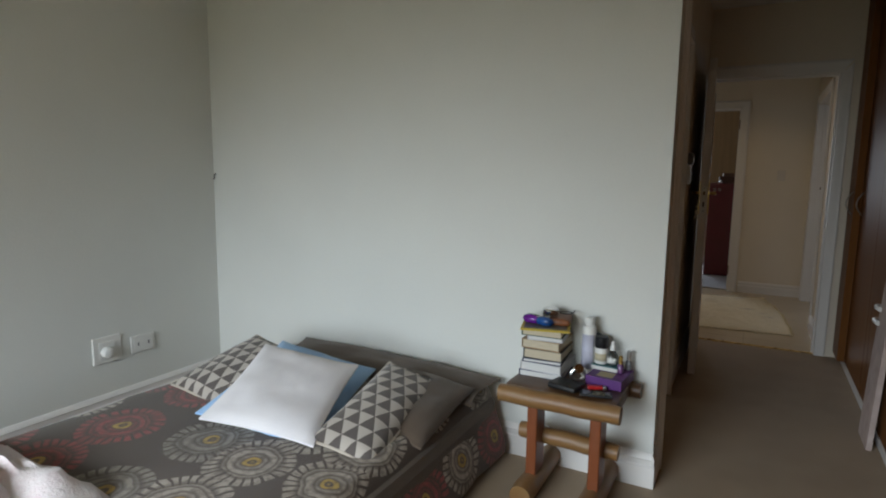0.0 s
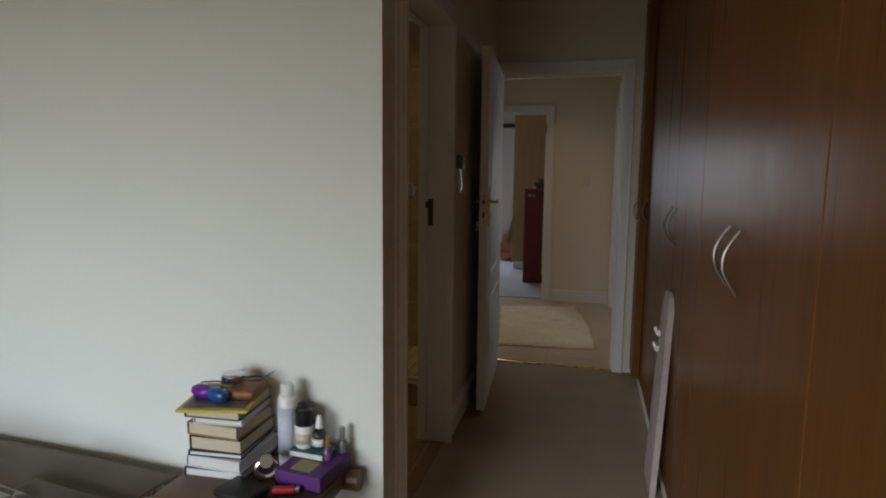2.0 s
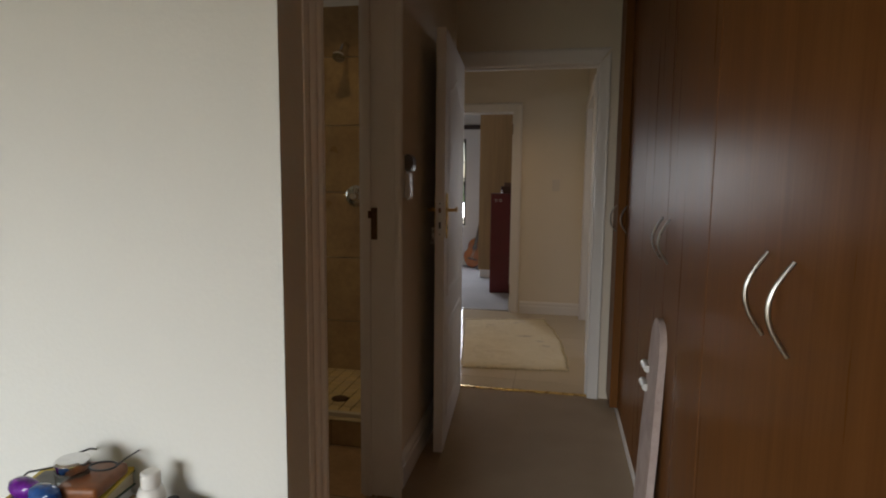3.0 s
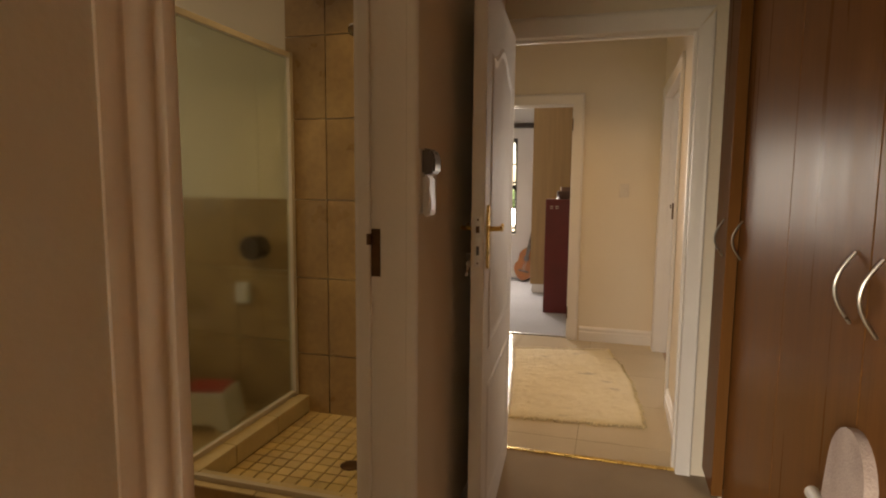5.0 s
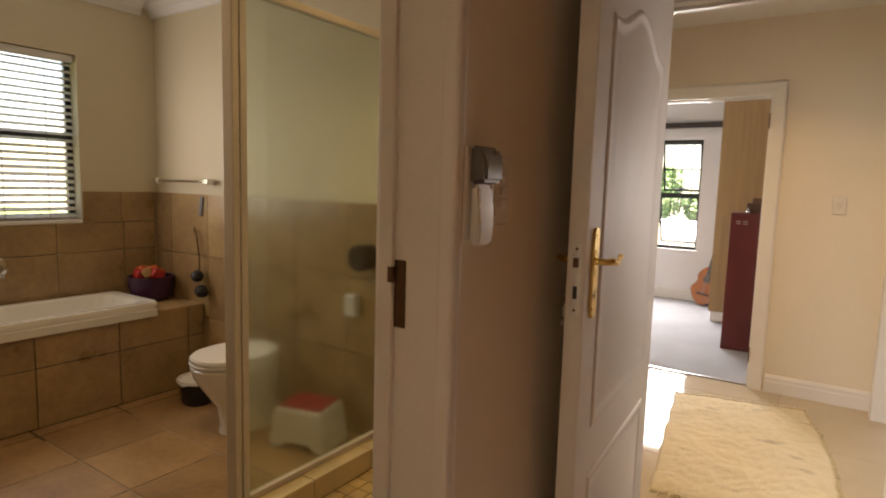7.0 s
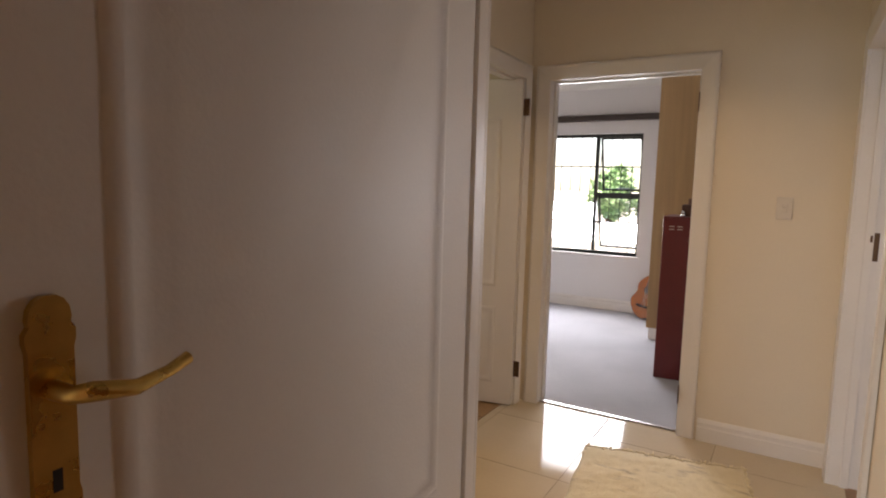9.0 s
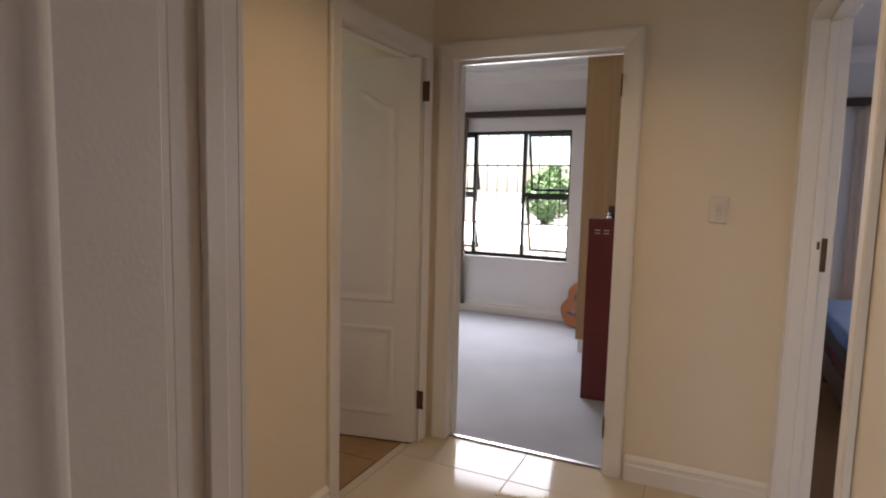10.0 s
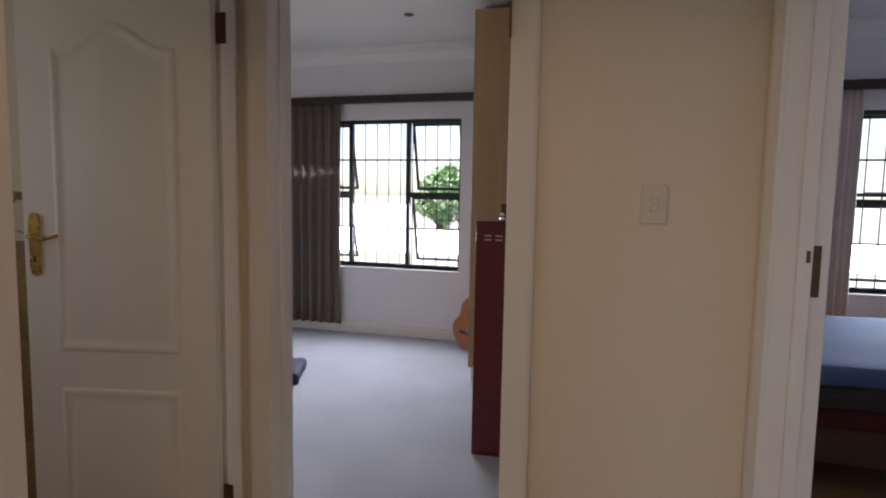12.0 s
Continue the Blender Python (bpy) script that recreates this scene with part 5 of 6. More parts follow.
bx = thing("box", "brown card box on the red cabinet", "box", pose(-0.14, 8.80, 1.211, 0, 0, 6))
boxpart("carton", plain("brown_card", (0.10, 0.045, 0.03), 0.7), bx, -0.10, 0.25, -0.05, 0.2, 0, 0.085, 0.002)
boxpart("carton_lid", plain("tan_card", (0.16, 0.08, 0.05), 0.7), bx, -0.06, 0.26, -0.04, 0.19, 0.0855, 0.13, 0.002)
tr = thing("trinket", "small silver trinket on the red cabinet", "trinket", pose(-0.22, 8.72, 1.211))
bm = bmesh.new()
lathe(bm, [(0.012, 0), (0.02, 0.006), (0.014, 0.02), (0.018, 0.032), (0.006, 0.042)], sides=14)
part("body", bm, CHROME, tr)

guitar = thing("guitar", "orange classical guitar leaning against the wall", "guitar", pose(-0.86, 10.67, 0.012, -10, 9, -14))


def guitar_outline(k=40):
    pts = []
    for i in range(k):
        a = 2 * math.pi * i / k
        z = 0.245 - 0.245 * math.cos(a)
        v = z / 0.49
        w = 0.185 * math.sin(math.pi * min(v * 1.02, 1)) ** 0.55 * (1 - 0.22 * v) - 0.045 * math.exp(-((v - 0.56) / 0.13) ** 2)
        pts.append((math.copysign(max(w, 0.004), math.sin(a)) if abs(math.sin(a)) > 1e-6 else 0.0, z))
    return pts


bm = bmesh.new()
prism(bm, guitar_outline(), -0.045, 0.045, "y")
part("body", bm, GUITAR_WOOD, guitar)
bm = bmesh.new()
tube(bm, [(0, -0.0455, 0.315), (0, -0.0475, 0.315)], 0.045, 24)
part("sound_hole", bm, GUITAR_DARK, guitar, "dark round sound hole")
boxpart("bridge", GUITAR_DARK, guitar, -0.08, 0.08, -0.054, -0.0455, 0.12, 0.145, 0.003)
boxpart("neck", GUITAR_DARK, guitar, -0.027, 0.027, -0.056, -0.030, 0.36, 0.86, 0.004)
boxpart("headstock", GUITAR_DARK, guitar, -0.037, 0.037, -0.050, -0.032, 0.861, 1.03, 0.004)
for k in range(6):
    x = -0.021 + 0.0084 * k
    bm = bmesh.new()
    tube(bm, [(x, -0.058, 0.13), (x, -0.060, 0.86)], 0.0008, 4)
    part("string", bm, STEEL, guitar)
for k in range(3):
    for sg in (-1, 1):
        bm = bmesh.new()
        tube(bm, [(sg * 0.036, -0.041, 0.895 + 0.045 * k), (sg * 0.058, -0.041, 0.895 + 0.045 * k)], 0.006, 8)
        part("tuning_peg", bm, PLASTIC_WHITE, guitar)
bag = thing("bag", "dark blue cloth bag corner lying on the carpet", "bag", pose(-1.93, 9.47, 0.006, 0, 0, 20))
part("body", soft_box(-0.25, 0.14, -0.2, 0.2, 0, 0.09, 0.03, 4, 0.01, 8), plain("navy_cloth", (0.012, 0.018, 0.05), 0.8, 0.2), bag)
dl = thing("downlight", "small recessed ceiling downlight with a dark lamp", "downlight", pose(-1.18, 9.98, HB - 0.006))
bm = bmesh.new()
lathe(bm, [(0.037, 0.0), (0.045, 0.0), (0.046, 0.003), (0.045, 0.0055), (0.037, 0.0055)], sides=24)
part("trim_ring", bm, PLASTIC_WHITE, dl)
bm = bmesh.new()
lathe(bm, [(0.001, -0.003), (0.036, -0.002), (0.036, 0.005), (0.001, 0.005)], sides=20)
part("lamp", bm, PLASTIC_BLACK, dl, "dark unlit lamp")
dl2 = thing("downlight", "lit recessed ceiling downlight in the bathroom", "downlight", pose(-1.9, 4.2, H - 0.006))
bm = bmesh.new()
lathe(bm, [(0.040, 0.0), (0.055, 0.0), (0.056, 0.003), (0.055, 0.0055), (0.040, 0.0055)], sides=24)
part("trim_ring", bm, PLASTIC_WHITE, dl2)
tagged(copy_thing(dl2, pose(-0.85, 4.85, H - 0.006)), "lit recessed ceiling downlight above the shower")
tagged(copy_thing(dl2, pose(-0.1, 6.5, H - 0.006)), "lit recessed ceiling downlight in the hall")

# ---- guest bedroom ----
TICKING = material("striped_dark_ticking", (0.06, 0.048, 0.045), 0.85, scale=3, stretch=(0.2, 0.2, 26), second=(0.012, 0.010, 0.012))
gb = thing("bed", "bed with a blue spread and dark red base", "bed", pose(0, 0, 0))
boxpart("base", WARDROBE_EDGE, gb, 1.16, 3.3, 8.82, 10.0, 0.13, 0.31, 0.01, "dark wooden base")
boxpart("valance", plain("dark_red_cloth", (0.09, 0.012, 0.012), 0.9), gb, 1.14, 3.31, 8.78, 10.02, 0.3105, 0.413, 0.02, "dark red valance")
part("mattress", soft_box(1.12, 3.33, 8.72, 10.03, 0.414, 0.54, 0.03, 6, 0.004, 5), TICKING, gb, "dark striped mattress edge")
part("bedspread", soft_box(1.10, 3.35, 8.68, 10.05, 0.525, 0.62, 0.035, 10, 0.010, 4), BEDSPREAD_BLUE, gb, "blue cotton bedspread")
for k in range(4):
    lx, ly = (1.2, 3.2)[k % 2], (8.88, 9.9)[k // 2]
    boxpart("leg", WARDROBE_EDGE, gb, lx, lx + 0.06, ly, ly + 0.06, 0.002, 0.13, 0.004)

# ---- bathroom fittings ----
GX, GF = -1.402, 4.43
shower = thing("shower_screen", "framed obscure glass shower screen on a tiled curb", "shower screen", pose(0, 0, 0))
boxpart("corner_post", ALU, shower, GX - 0.045, GX + 0.012, GF - 0.03, GF, 0.140, 2.06, 0.004)
boxpart("frame_side", ALU, shower, GX - 0.016, GX + 0.016, GF + 0.001, GF + 0.03, 0.140, 2.03, 0.003)
boxpart("frame_side", ALU, shower, GX - 0.016, GX + 0.022, BACK - 0.045, BACK - 0.012, 0.140, 2.06, 0.003)
boxpart("frame_top", ALU, shower, GX - 0.018, GX + 0.018, GF + 0.001, BACK - 0.046, 2.03, 2.06, 0.003)
boxpart("frame_bottom", ALU, shower, GX - 0.016, GX + 0.016, GF + 0.031, BACK - 0.046, 0.140, 0.165, 0.003)
boxpart("front_track", ALU, shower, GX + 0.013, -0.345, GF - 0.028, GF - 0.004, 0.140, 0.162, 0.003)
bm = bmesh.new()
box(bm, GX - 0.003, GX + 0.003, GF + 0.028, BACK - 0.044, 0.163, 2.032)
pane = part("glass_panel", bm, OBSCURE, shower, "obscure greenish glass panel")
pane.visible_shadow = False
curb = thing("shower_curb", "cream tiled curb round the shower floor", "curb", pose(0, 0, 0))
boxpart("core", GROUT, curb, GX - 0.032, GX + 0.082, GF - 0.052, BACK - 0.012, 0.0, 0.133, 0)
boxpart("front_core", GROUT, curb, GX + 0.083, -0.34, GF - 0.052, GF + 0.052, 0.0, 0.133, 0)
for k in range(3):
    y0 = GF - 0.055 + 0.352 * k
    boxpart("tile", CURB_TILE, curb, GX - 0.04, GX + 0.09, y0, min(y0 + 0.348, BACK - 0.012), 0.133, 0.140, 0.002)
    boxpart("tile", CURB_TILE, curb, GX + 0.0825, GX + 0.09, max(y0, GF + 0.06), min(y0 + 0.348, BACK - 0.012), 0.044, 0.1325, 0.002)
for k in range(3):
    x0 = GX + 0.092 + 0.33 * k
    boxpart("tile", CURB_TILE, curb, x0, x0 + 0.326, GF - 0.06, GF + 0.06, 0.133, 0.139, 0.002)
    boxpart("tile", BATH_TILE, curb, x0, x0 + 0.326, GF - 0.060, GF - 0.0525, 0.004, 0.1325, 0.002)
    boxpart("tile", CURB_TILE, curb, x0, x0 + 0.326, GF + 0.0525, GF + 0.060, 0.044, 0.1325, 0.002)
drain = thing("shower_drain", "round dark metal shower floor drain", "drain", pose(-0.80, 4.87, 0.0455))
bm = bmesh.new()
lathe(bm, [(0.001, 0.0), (0.047, 0.0), (0.05, 0.003), (0.046, 0.005), (0.04, 0.004), (0.001, 0.004)], sides=28)
part("grate", bm, DARK_BRASS, drain)
sh = thing("wall_shower", "chrome shower rose on a short wall arm", "shower", pose(-0.925, BACK, 2.185))
bm = bmesh.new()
tube(bm, [(0, 0, 0.03), (0, -0.06, 0.035), (0, -0.12, 0.01), (0, -0.15, -0.03)], 0.010, 10)
part("arm", bm, CHROME, sh)
bm = bmesh.new()
tube(bm, [(0, -0.15, -0.03), (0, -0.165, -0.05), (0, -0.185, -0.075), (0, -0.19, -0.082)], [0.014, 0.02, 0.042, 0.040], 20)
part("rose", bm, CHROME, sh)
mixer = thing("shower_mixer", "chrome shower mixer on the tiled wall", "mixer tap", pose(-0.88, BACK, 1.24))
bm = bmesh.new()
tube(bm, [(0, 0, 0), (0, -0.012, 0), (0, -0.02, 0)], [0.075, 0.072, 0.055], 28)
part("rosette", bm, CHROME, mixer)
bm = bmesh.new()
tube(bm, [(0, -0.02, 0), (0, -0.07, 0), (0, -0.08, 0)], [0.03, 0.027, 0.018], 18)
tube(bm, [(0, -0.06, 0), (0.01, -0.075, 0.05), (0.012, -0.08, 0.075)], [0.010, 0.009, 0.007], 10)
part("lever", bm, CHROME, mixer)

# bath in its tiled surround
TF = -3.08
bath = thing("bathtub", "white acrylic bathtub set in a tan tiled surround", "bathtub", pose(0, 0, 0))
DZ = 0.538
bm = bmesh.new()
ox0, ox1, oy0, oy1 = WEST + 0.04, TF + 0.014, 3.35, 5.10
loops = []
for inset, z, rnd in ((0.012, DZ - 0.028, 0.05), (0.0, DZ - 0.026, 0.05), (0.0, DZ + 0.018, 0.05), (0.004, DZ + 0.022, 0.05), (0.002, DZ + 0.055, 0.05), (0.008, DZ + 0.064, 0.05), (0.05, DZ + 0.064, 0.08), (0.062, DZ + 0.056, 0.09), (0.09, DZ - 0.10, 0.12), (0.13, DZ - 0.34, 0.14), (0.20, DZ - 0.38, 0.12)):
    x0, x1, y0, y1 = ox0 + inset, ox1 - inset, oy0 + inset, oy1 - inset * 1.3
    pts = []
    for cx, cy, a0 in ((x1 - rnd, y1 - rnd, 0), (x0 + rnd, y1 - rnd, 90), (x0 + rnd, y0 + rnd, 180), (x1 - rnd, y0 + rnd, 270)):
        for k in range(7):
            a = radians(a0 + 15 * k)
            pts.append((cx + rnd * math.cos(a), cy + rnd * math.sin(a), z))
    loops.append([bm.verts.new(p) for p in pts])
for a, b in zip(loops, loops[1:]):
    for i in range(len(a)):
        bm.faces.new([a[i], a[(i + 1) % len(a)], b[(i + 1) % len(a)], b[i]])
bm.faces.new(loops[-1])
part("tub", bm, CERAMIC, bath)
bm = bmesh.new()
box(bm, TF - 0.05, TF - 0.010, 3.05, BACK - 0.012, 0.0, DZ - 0.012)
box(bm, WEST + 0.001, TF - 0.051, 5.115, BACK - 0.012, 0.0, DZ - 0.012)
part("surround", bm, GROUT, bath, "", False)
tap = thing("bath_mixer", "round chrome bath mixer on the tiled wall", "mixer tap", pose(WEST + 0.012, 4.42, 0.82))
bm = bmesh.new()
tube(bm, [(0, 0, 0), (0.012, 0, 0), (0.02, 0, 0)], [0.07, 0.068, 0.05], 28)
part("rosette", bm, CHROME, tap)
bm = bmesh.new()
tube(bm, [(0.02, 0, 0), (0.07, 0, 0), (0.085, 0, 0)], [0.03, 0.027, 0.015], 16)
tube(bm, [(0.065, 0, 0), (0.08, 0.02, -0.04), (0.085, 0.025, -0.055)], [0.009, 0.008, 0.006], 10)
part("lever", bm, CHROME, tap)
bowl = thing("toy_bowl", "dark purple bowl of bath toys on the tub ledge", "bowl", pose(-3.45, 5.255, DZ + 0.001) @ Matrix.Diagonal((1.12, 1.12, 1.4, 1)))
bm = bmesh.new()
lathe(bm, [(0.07, 0), (0.10, 0.01), (0.125, 0.06), (0.125, 0.11), (0.131, 0.118), (0.12, 0.118), (0.115, 0.06), (0.02, 0.03)], sides=28)
part("bowl_shell", bm, plain("purple_plastic", (0.05, 0.012, 0.055), 0.3), bowl)
rr = random.Random(3)
TOYS = [plain("orange_toy", (0.60, 0.10, 0.015), 0.4), plain("red_toy", (0.50, 0.03, 0.03), 0.4), plain("tan_sponge", (0.42, 0.24, 0.10), 0.9), plain("pink_toy", (0.5, 0.14, 0.12), 0.4)]
for k in range(9):
    a, r = rr.uniform(0, 6.28), rr.uniform(0.01, 0.08)
    toy = thing("bath_toy", "small bright bath toy in the bowl", "toy", pose(-3.45 + r * math.cos(a), 5.255 + r * math.sin(a), DZ + 0.165 + rr.uniform(0, 0.035), rr.uniform(-30, 30), rr.uniform(-30, 30), rr.uniform(0, 180)), "toys in the bowl")
    part("body", soft_box(-0.045, 0.045, -0.03, 0.03, -0.03, 0.035, 0.016, 1, 0.006, 30), TOYS[k % 4], toy)
brush = thing("bath_brush", "long-handled dark bath brush hanging beside the tub", "brush", pose(-3.10, BACK - 0.02, 0.615))
bm = bmesh.new()
tube(bm, [(-0.06, 0, 0.40), (-0.045, -0.01, 0.43), (-0.02, -0.015, 0.39), (0.02, -0.02, 0.22), (0.03, -0.03, 0.14)], 0.005, 8)
part("handle", bm, DARK_BRASS, brush)
for dx, z, r in ((0.03, 0.115, 0.042), (0.075, 0.018, 0.045)):
    bm = bmesh.new()
    lathe(bm, [(0.004, -r), (r * 0.7, -r * 0.7), (r, 0), (r * 0.75, r * 0.7), (0.006, r)], dx, -0.045, z, 18)
    part("puff", bm, PLASTIC_BLACK, brush)
rail = thing("towel_rail", "short chrome towel rail on the bathroom wall", "towel rail", pose(-3.28, BACK, 1.352))
bm = bmesh.new()
tube(bm, [(-0.29, -0.05, 0), (0.29, -0.05, 0)], 0.008, 10)
part("bar", bm, CHROME, rail)
for sx in (-0.29, 0.29):
    boxpart("bracket", CHROME, rail, sx - 0.02, sx + 0.035, -0.06, 0, -0.018, 0.018, 0.004)
clip = thing("wall_hook", "grey plastic hook on the tiles below the rail", "hook", pose(-3.09, BACK, 1.19, 0, 8, 0))
boxpart("body", PLASTIC_GREY, clip, -0.018, 0.018, -0.02, 0, -0.065, 0.065, 0.004)

toilet = thing("toilet", "white ceramic toilet with closed lid", "toilet", pose(-2.26, 5.10, 0.0))
bm = bmesh.new()
loops = []
for z, hw, f, bk in ((0.002, 0.10, -0.15, 0.22), (0.05, 0.095, -0.14, 0.22), (0.15, 0.10, -0.16, 0.22), (0.25, 0.145, -0.23, 0.21), (0.33, 0.178, -0.28, 0.20), (0.385, 0.185, -0.295, 0.19), (0.40, 0.17, -0.28, 0.18)):
    pts = []
    for k in range(28):
        a = 2 * math.pi * k / 28
        y = -math.cos(a)
        pts.append((hw * math.copysign(abs(math.sin(a)) ** 0.85, math.sin(a)), (f + bk) / 2 + y * (bk - f) / 2, z))
    loops.append([bm.verts.new(p) for p in pts])
for a, b in zip(loops, loops[1:]):
    for i in range(28):
        bm.faces.new([a[i], a[(i + 1) % 28], b[(i + 1) % 28], b[i]])
bm.faces.new(loops[0]), bm.faces.new(loops[-1])
part("bowl", bm, CERAMIC, toilet)
for nm, z0, z1, g in (("seat", 0.401, 0.418, 0.0), ("lid", 0.420, 0.444, 0.004)):
    bm = bmesh.new()
    out = []
    for k in range(32):
        a = 2 * math.pi * k / 32
        out.append(((0.19 - g) * math.copysign(abs(math.sin(a)) ** 0.85, math.sin(a)), -0.055 - math.cos(a) * (0.245 - g)))
    prism(bm, out, z0, z1, "z")
    bmesh.ops.bevel(bm, geom=[e for e in bm.edges if abs(e.verts[0].co.z - e.verts[1].co.z) < 1e-5], offset=0.006, segments=2, affect="EDGES")
    part(nm, bm, PLASTIC_WHITE, toilet)
holder = thing("toilet_roll_holder", "round dark toilet roll holder on the tiles", "toilet roll holder", pose(-1.62, BACK, 0.99))
bm = bmesh.new()
tube(bm, [(0, 0, 0), (0, -0.11, 0), (0, -0.12, 0)], [0.068, 0.068, 0.06], 28)
part("drum", bm, PLASTIC_BLACK, holder)
roll = thing("air_freshener", "small white air freshener on the tiled wall", "air freshener", pose(-1.72, BACK - 0.012, 0.72))
boxpart("body", PLASTIC_WHITE, roll, -0.04, 0.04, -0.05, 0, -0.06, 0.06, 0.012)
step = thing("step_stool", "white plastic child's step stool with a red top", "step stool", pose(-1.82, 5.17, 0.0, 0, 0, 15))
bm = bmesh.new()
prism(bm, [(-0.17, 0.004), (-0.10, 0.004), (-0.07, 0.05), (0.07, 0.05), (0.10, 0.004), (0.17, 0.004), (0.135, 0.215), (-0.135, 0.215)], -0.12, 0.12, "y")
bmesh.ops.bevel(bm, geom=list(bm.edges), offset=0.008, segments=2, affect="EDGES")
part("frame", bm, PLASTIC_WHITE, step)
boxpart("tread", plain("red_rubber", (0.35, 0.03, 0.03), 0.6), step, -0.12, 0.12, -0.10, 0.10, 0.2155, 0.228, 0.004, "red rubber tread")
bag2 = thing("bin", "small dark waste bin with a white liner beside the toilet", "bin", pose(-2.77, 5.15, 0.0))
bm = bmesh.new()
lathe(bm, [(0.085, 0.003), (0.09, 0.008), (0.11, 0.15), (0.113, 0.155), (0.105, 0.155), (0.082, 0.015)], sides=24)
part("shell", bm, PLASTIC_BLACK, bag2)
bm = bmesh.new()
lathe(bm, [(0.10, 0.13), (0.107, 0.157), (0.117, 0.162), (0.121, 0.150), (0.119, 0.138), (0.115, 0.142), (0.114, 0.152)], sides=24)
for v in bm.verts:
    v.co += Vector((noise.noise(v.co * 25), noise.noise(v.co * 25 + Vector((9, 0, 0))), noise.noise(v.co * 25 + Vector((0, 9, 0))))) * 0.012
part("liner", bm, PLASTIC_WHITE, bag2, "white plastic liner over the rim")
brush2 = thing("toilet_brush", "teal toilet brush holder on the floor", "toilet brush", pose(-2.56, 5.24, 0.0))
bm = bmesh.new()
lathe(bm, [(0.05, 0.003), (0.055, 0.01), (0.048, 0.12), (0.03, 0.13)], sides=20)
part("holder", bm, plain("teal_plastic", (0.015, 0.05, 0.055), 0.4), brush2)
bm = bmesh.new()
tube(bm, [(0, 0, 0.12), (0, 0, 0.36)], 0.008, 8)
part("handle", bm, PLASTIC_WHITE, brush2)

vanity = thing("vanity_cabinet", "black vanity cabinet with a slim black top", "cabinet", pose(0, 0, 0))
boxpart("body", VANITY_BLACK, vanity, -2.5, -1.965, 3.06, 3.775, 0.003, 0.818, 0.004)
boxpart("countertop", VANITY_BLACK, vanity, -2.52, -1.945, 3.055, 3.795, 0.8185, 0.85, 0.005)
boxpart("cabinet_door", VANITY_BLACK, vanity, -1.9645, -1.948, 3.43, 3.77, 0.06, 0.80, 0.003)
towel = thing("face_cloth", "folded pale blue face cloth on the vanity", "cloth", pose(-2.05, 3.68, 0.851))
part("cloth", soft_box(-0.07, 0.07, -0.06, 0.06, 0, 0.03, 0.012, 2, 0.003, 20), plain("pale_blue_cloth", (0.20, 0.30, 0.38), 0.9), towel)

# bathroom window with a venetian blind
win3 = structure("window_3", "dark-framed bathroom window behind a white venetian blind")
WX0 = WEST - 0.13
for nm, ya, yb, za, zb in (("frame_side", 3.8, 3.835, 1.09, 2.12), ("frame_side", 4.885, 4.92, 1.09, 2.12), ("frame_head", 3.836, 4.884, 2.085, 2.12), ("frame_sill", 3.836, 4.884, 1.09, 1.125), ("transom", 3.836, 4.884, 1.58, 1.625), ("mullion", 4.33, 4.37, 1.126, 1.579)):
    boxpart(nm, BLACK_FRAME, win3, WX0, WX0 + 0.045, ya, yb, za, zb, 0.003)
for za, zb in ((1.126, 1.579), (1.626, 2.084)):
    bm = bmesh.new()
    box(bm, WX0 + 0.02, WX0 + 0.025, 3.836, 4.884, za, zb)
    part("pane", bm, PANE, win3).visible_shadow = False
boxpart("window_sill", TRIM, win3, WEST - 0.08, WEST + 0.012, 3.8, 4.92, 1.066, 1.09, 0.004)
SLAT = bpy.data.materials.new("translucent_slat")
SLAT.use_nodes = True
sn, slink = SLAT.node_tree.nodes, SLAT.node_tree.links.new
through_light, blend = sn.new("ShaderNodeBsdfTranslucent"), sn.new("ShaderNodeMixShader")
through_light.inputs["Color"].default_value = (0.85, 0.84, 0.80, 1)
sn["Principled BSDF"].inputs["Base Color"].default_value = (0.82, 0.81, 0.78, 1)
sn["Principled BSDF"].inputs["Roughness"].default_value = 0.4
blend.inputs[0].default_value = 0.4
slink(sn["Principled BSDF"].outputs[0], blend.inputs[1])
slink(through_light.outputs[0], blend.inputs[2])
slink(blend.outputs[0], sn["Material Output"].inputs["Surface"])
blind = thing("venetian_blind", "white venetian blind lowered with open slats", "blind", pose(WEST - 0.033, 0, 0))
boxpart("head_rail", PLASTIC_WHITE, blind, -0.022, 0.022, 3.815, 4.905, 2.072, 2.115, 0.003)
NS = 23
for k in range(NS):
    z = 1.115 + (2.055 - 1.115) * k / (NS - 1)
    bm = bmesh.new()
    box(bm, -0.024, 0.024, 3.82, 4.90, -0.0012, 0.0012)
    sl = part("slat", bm, SLAT, blind, "", False)
    sl.matrix_basis = pose(0, 0, z, 0, 24, 0)
for yk in (3.95, 4.26, 4.50, 4.74):
    bm = bmesh.new()
    tube(bm, [(0.024, yk, 1.10), (0.024, yk, 2.075)], 0.0016, 4)
    part("ladder_cord", bm, PLASTIC_GREY, blind)
boxpart("bottom_rail", PLASTIC_WHITE, blind, -0.013, 0.013, 3.82, 4.90, 1.094, 1.106, 0.002)

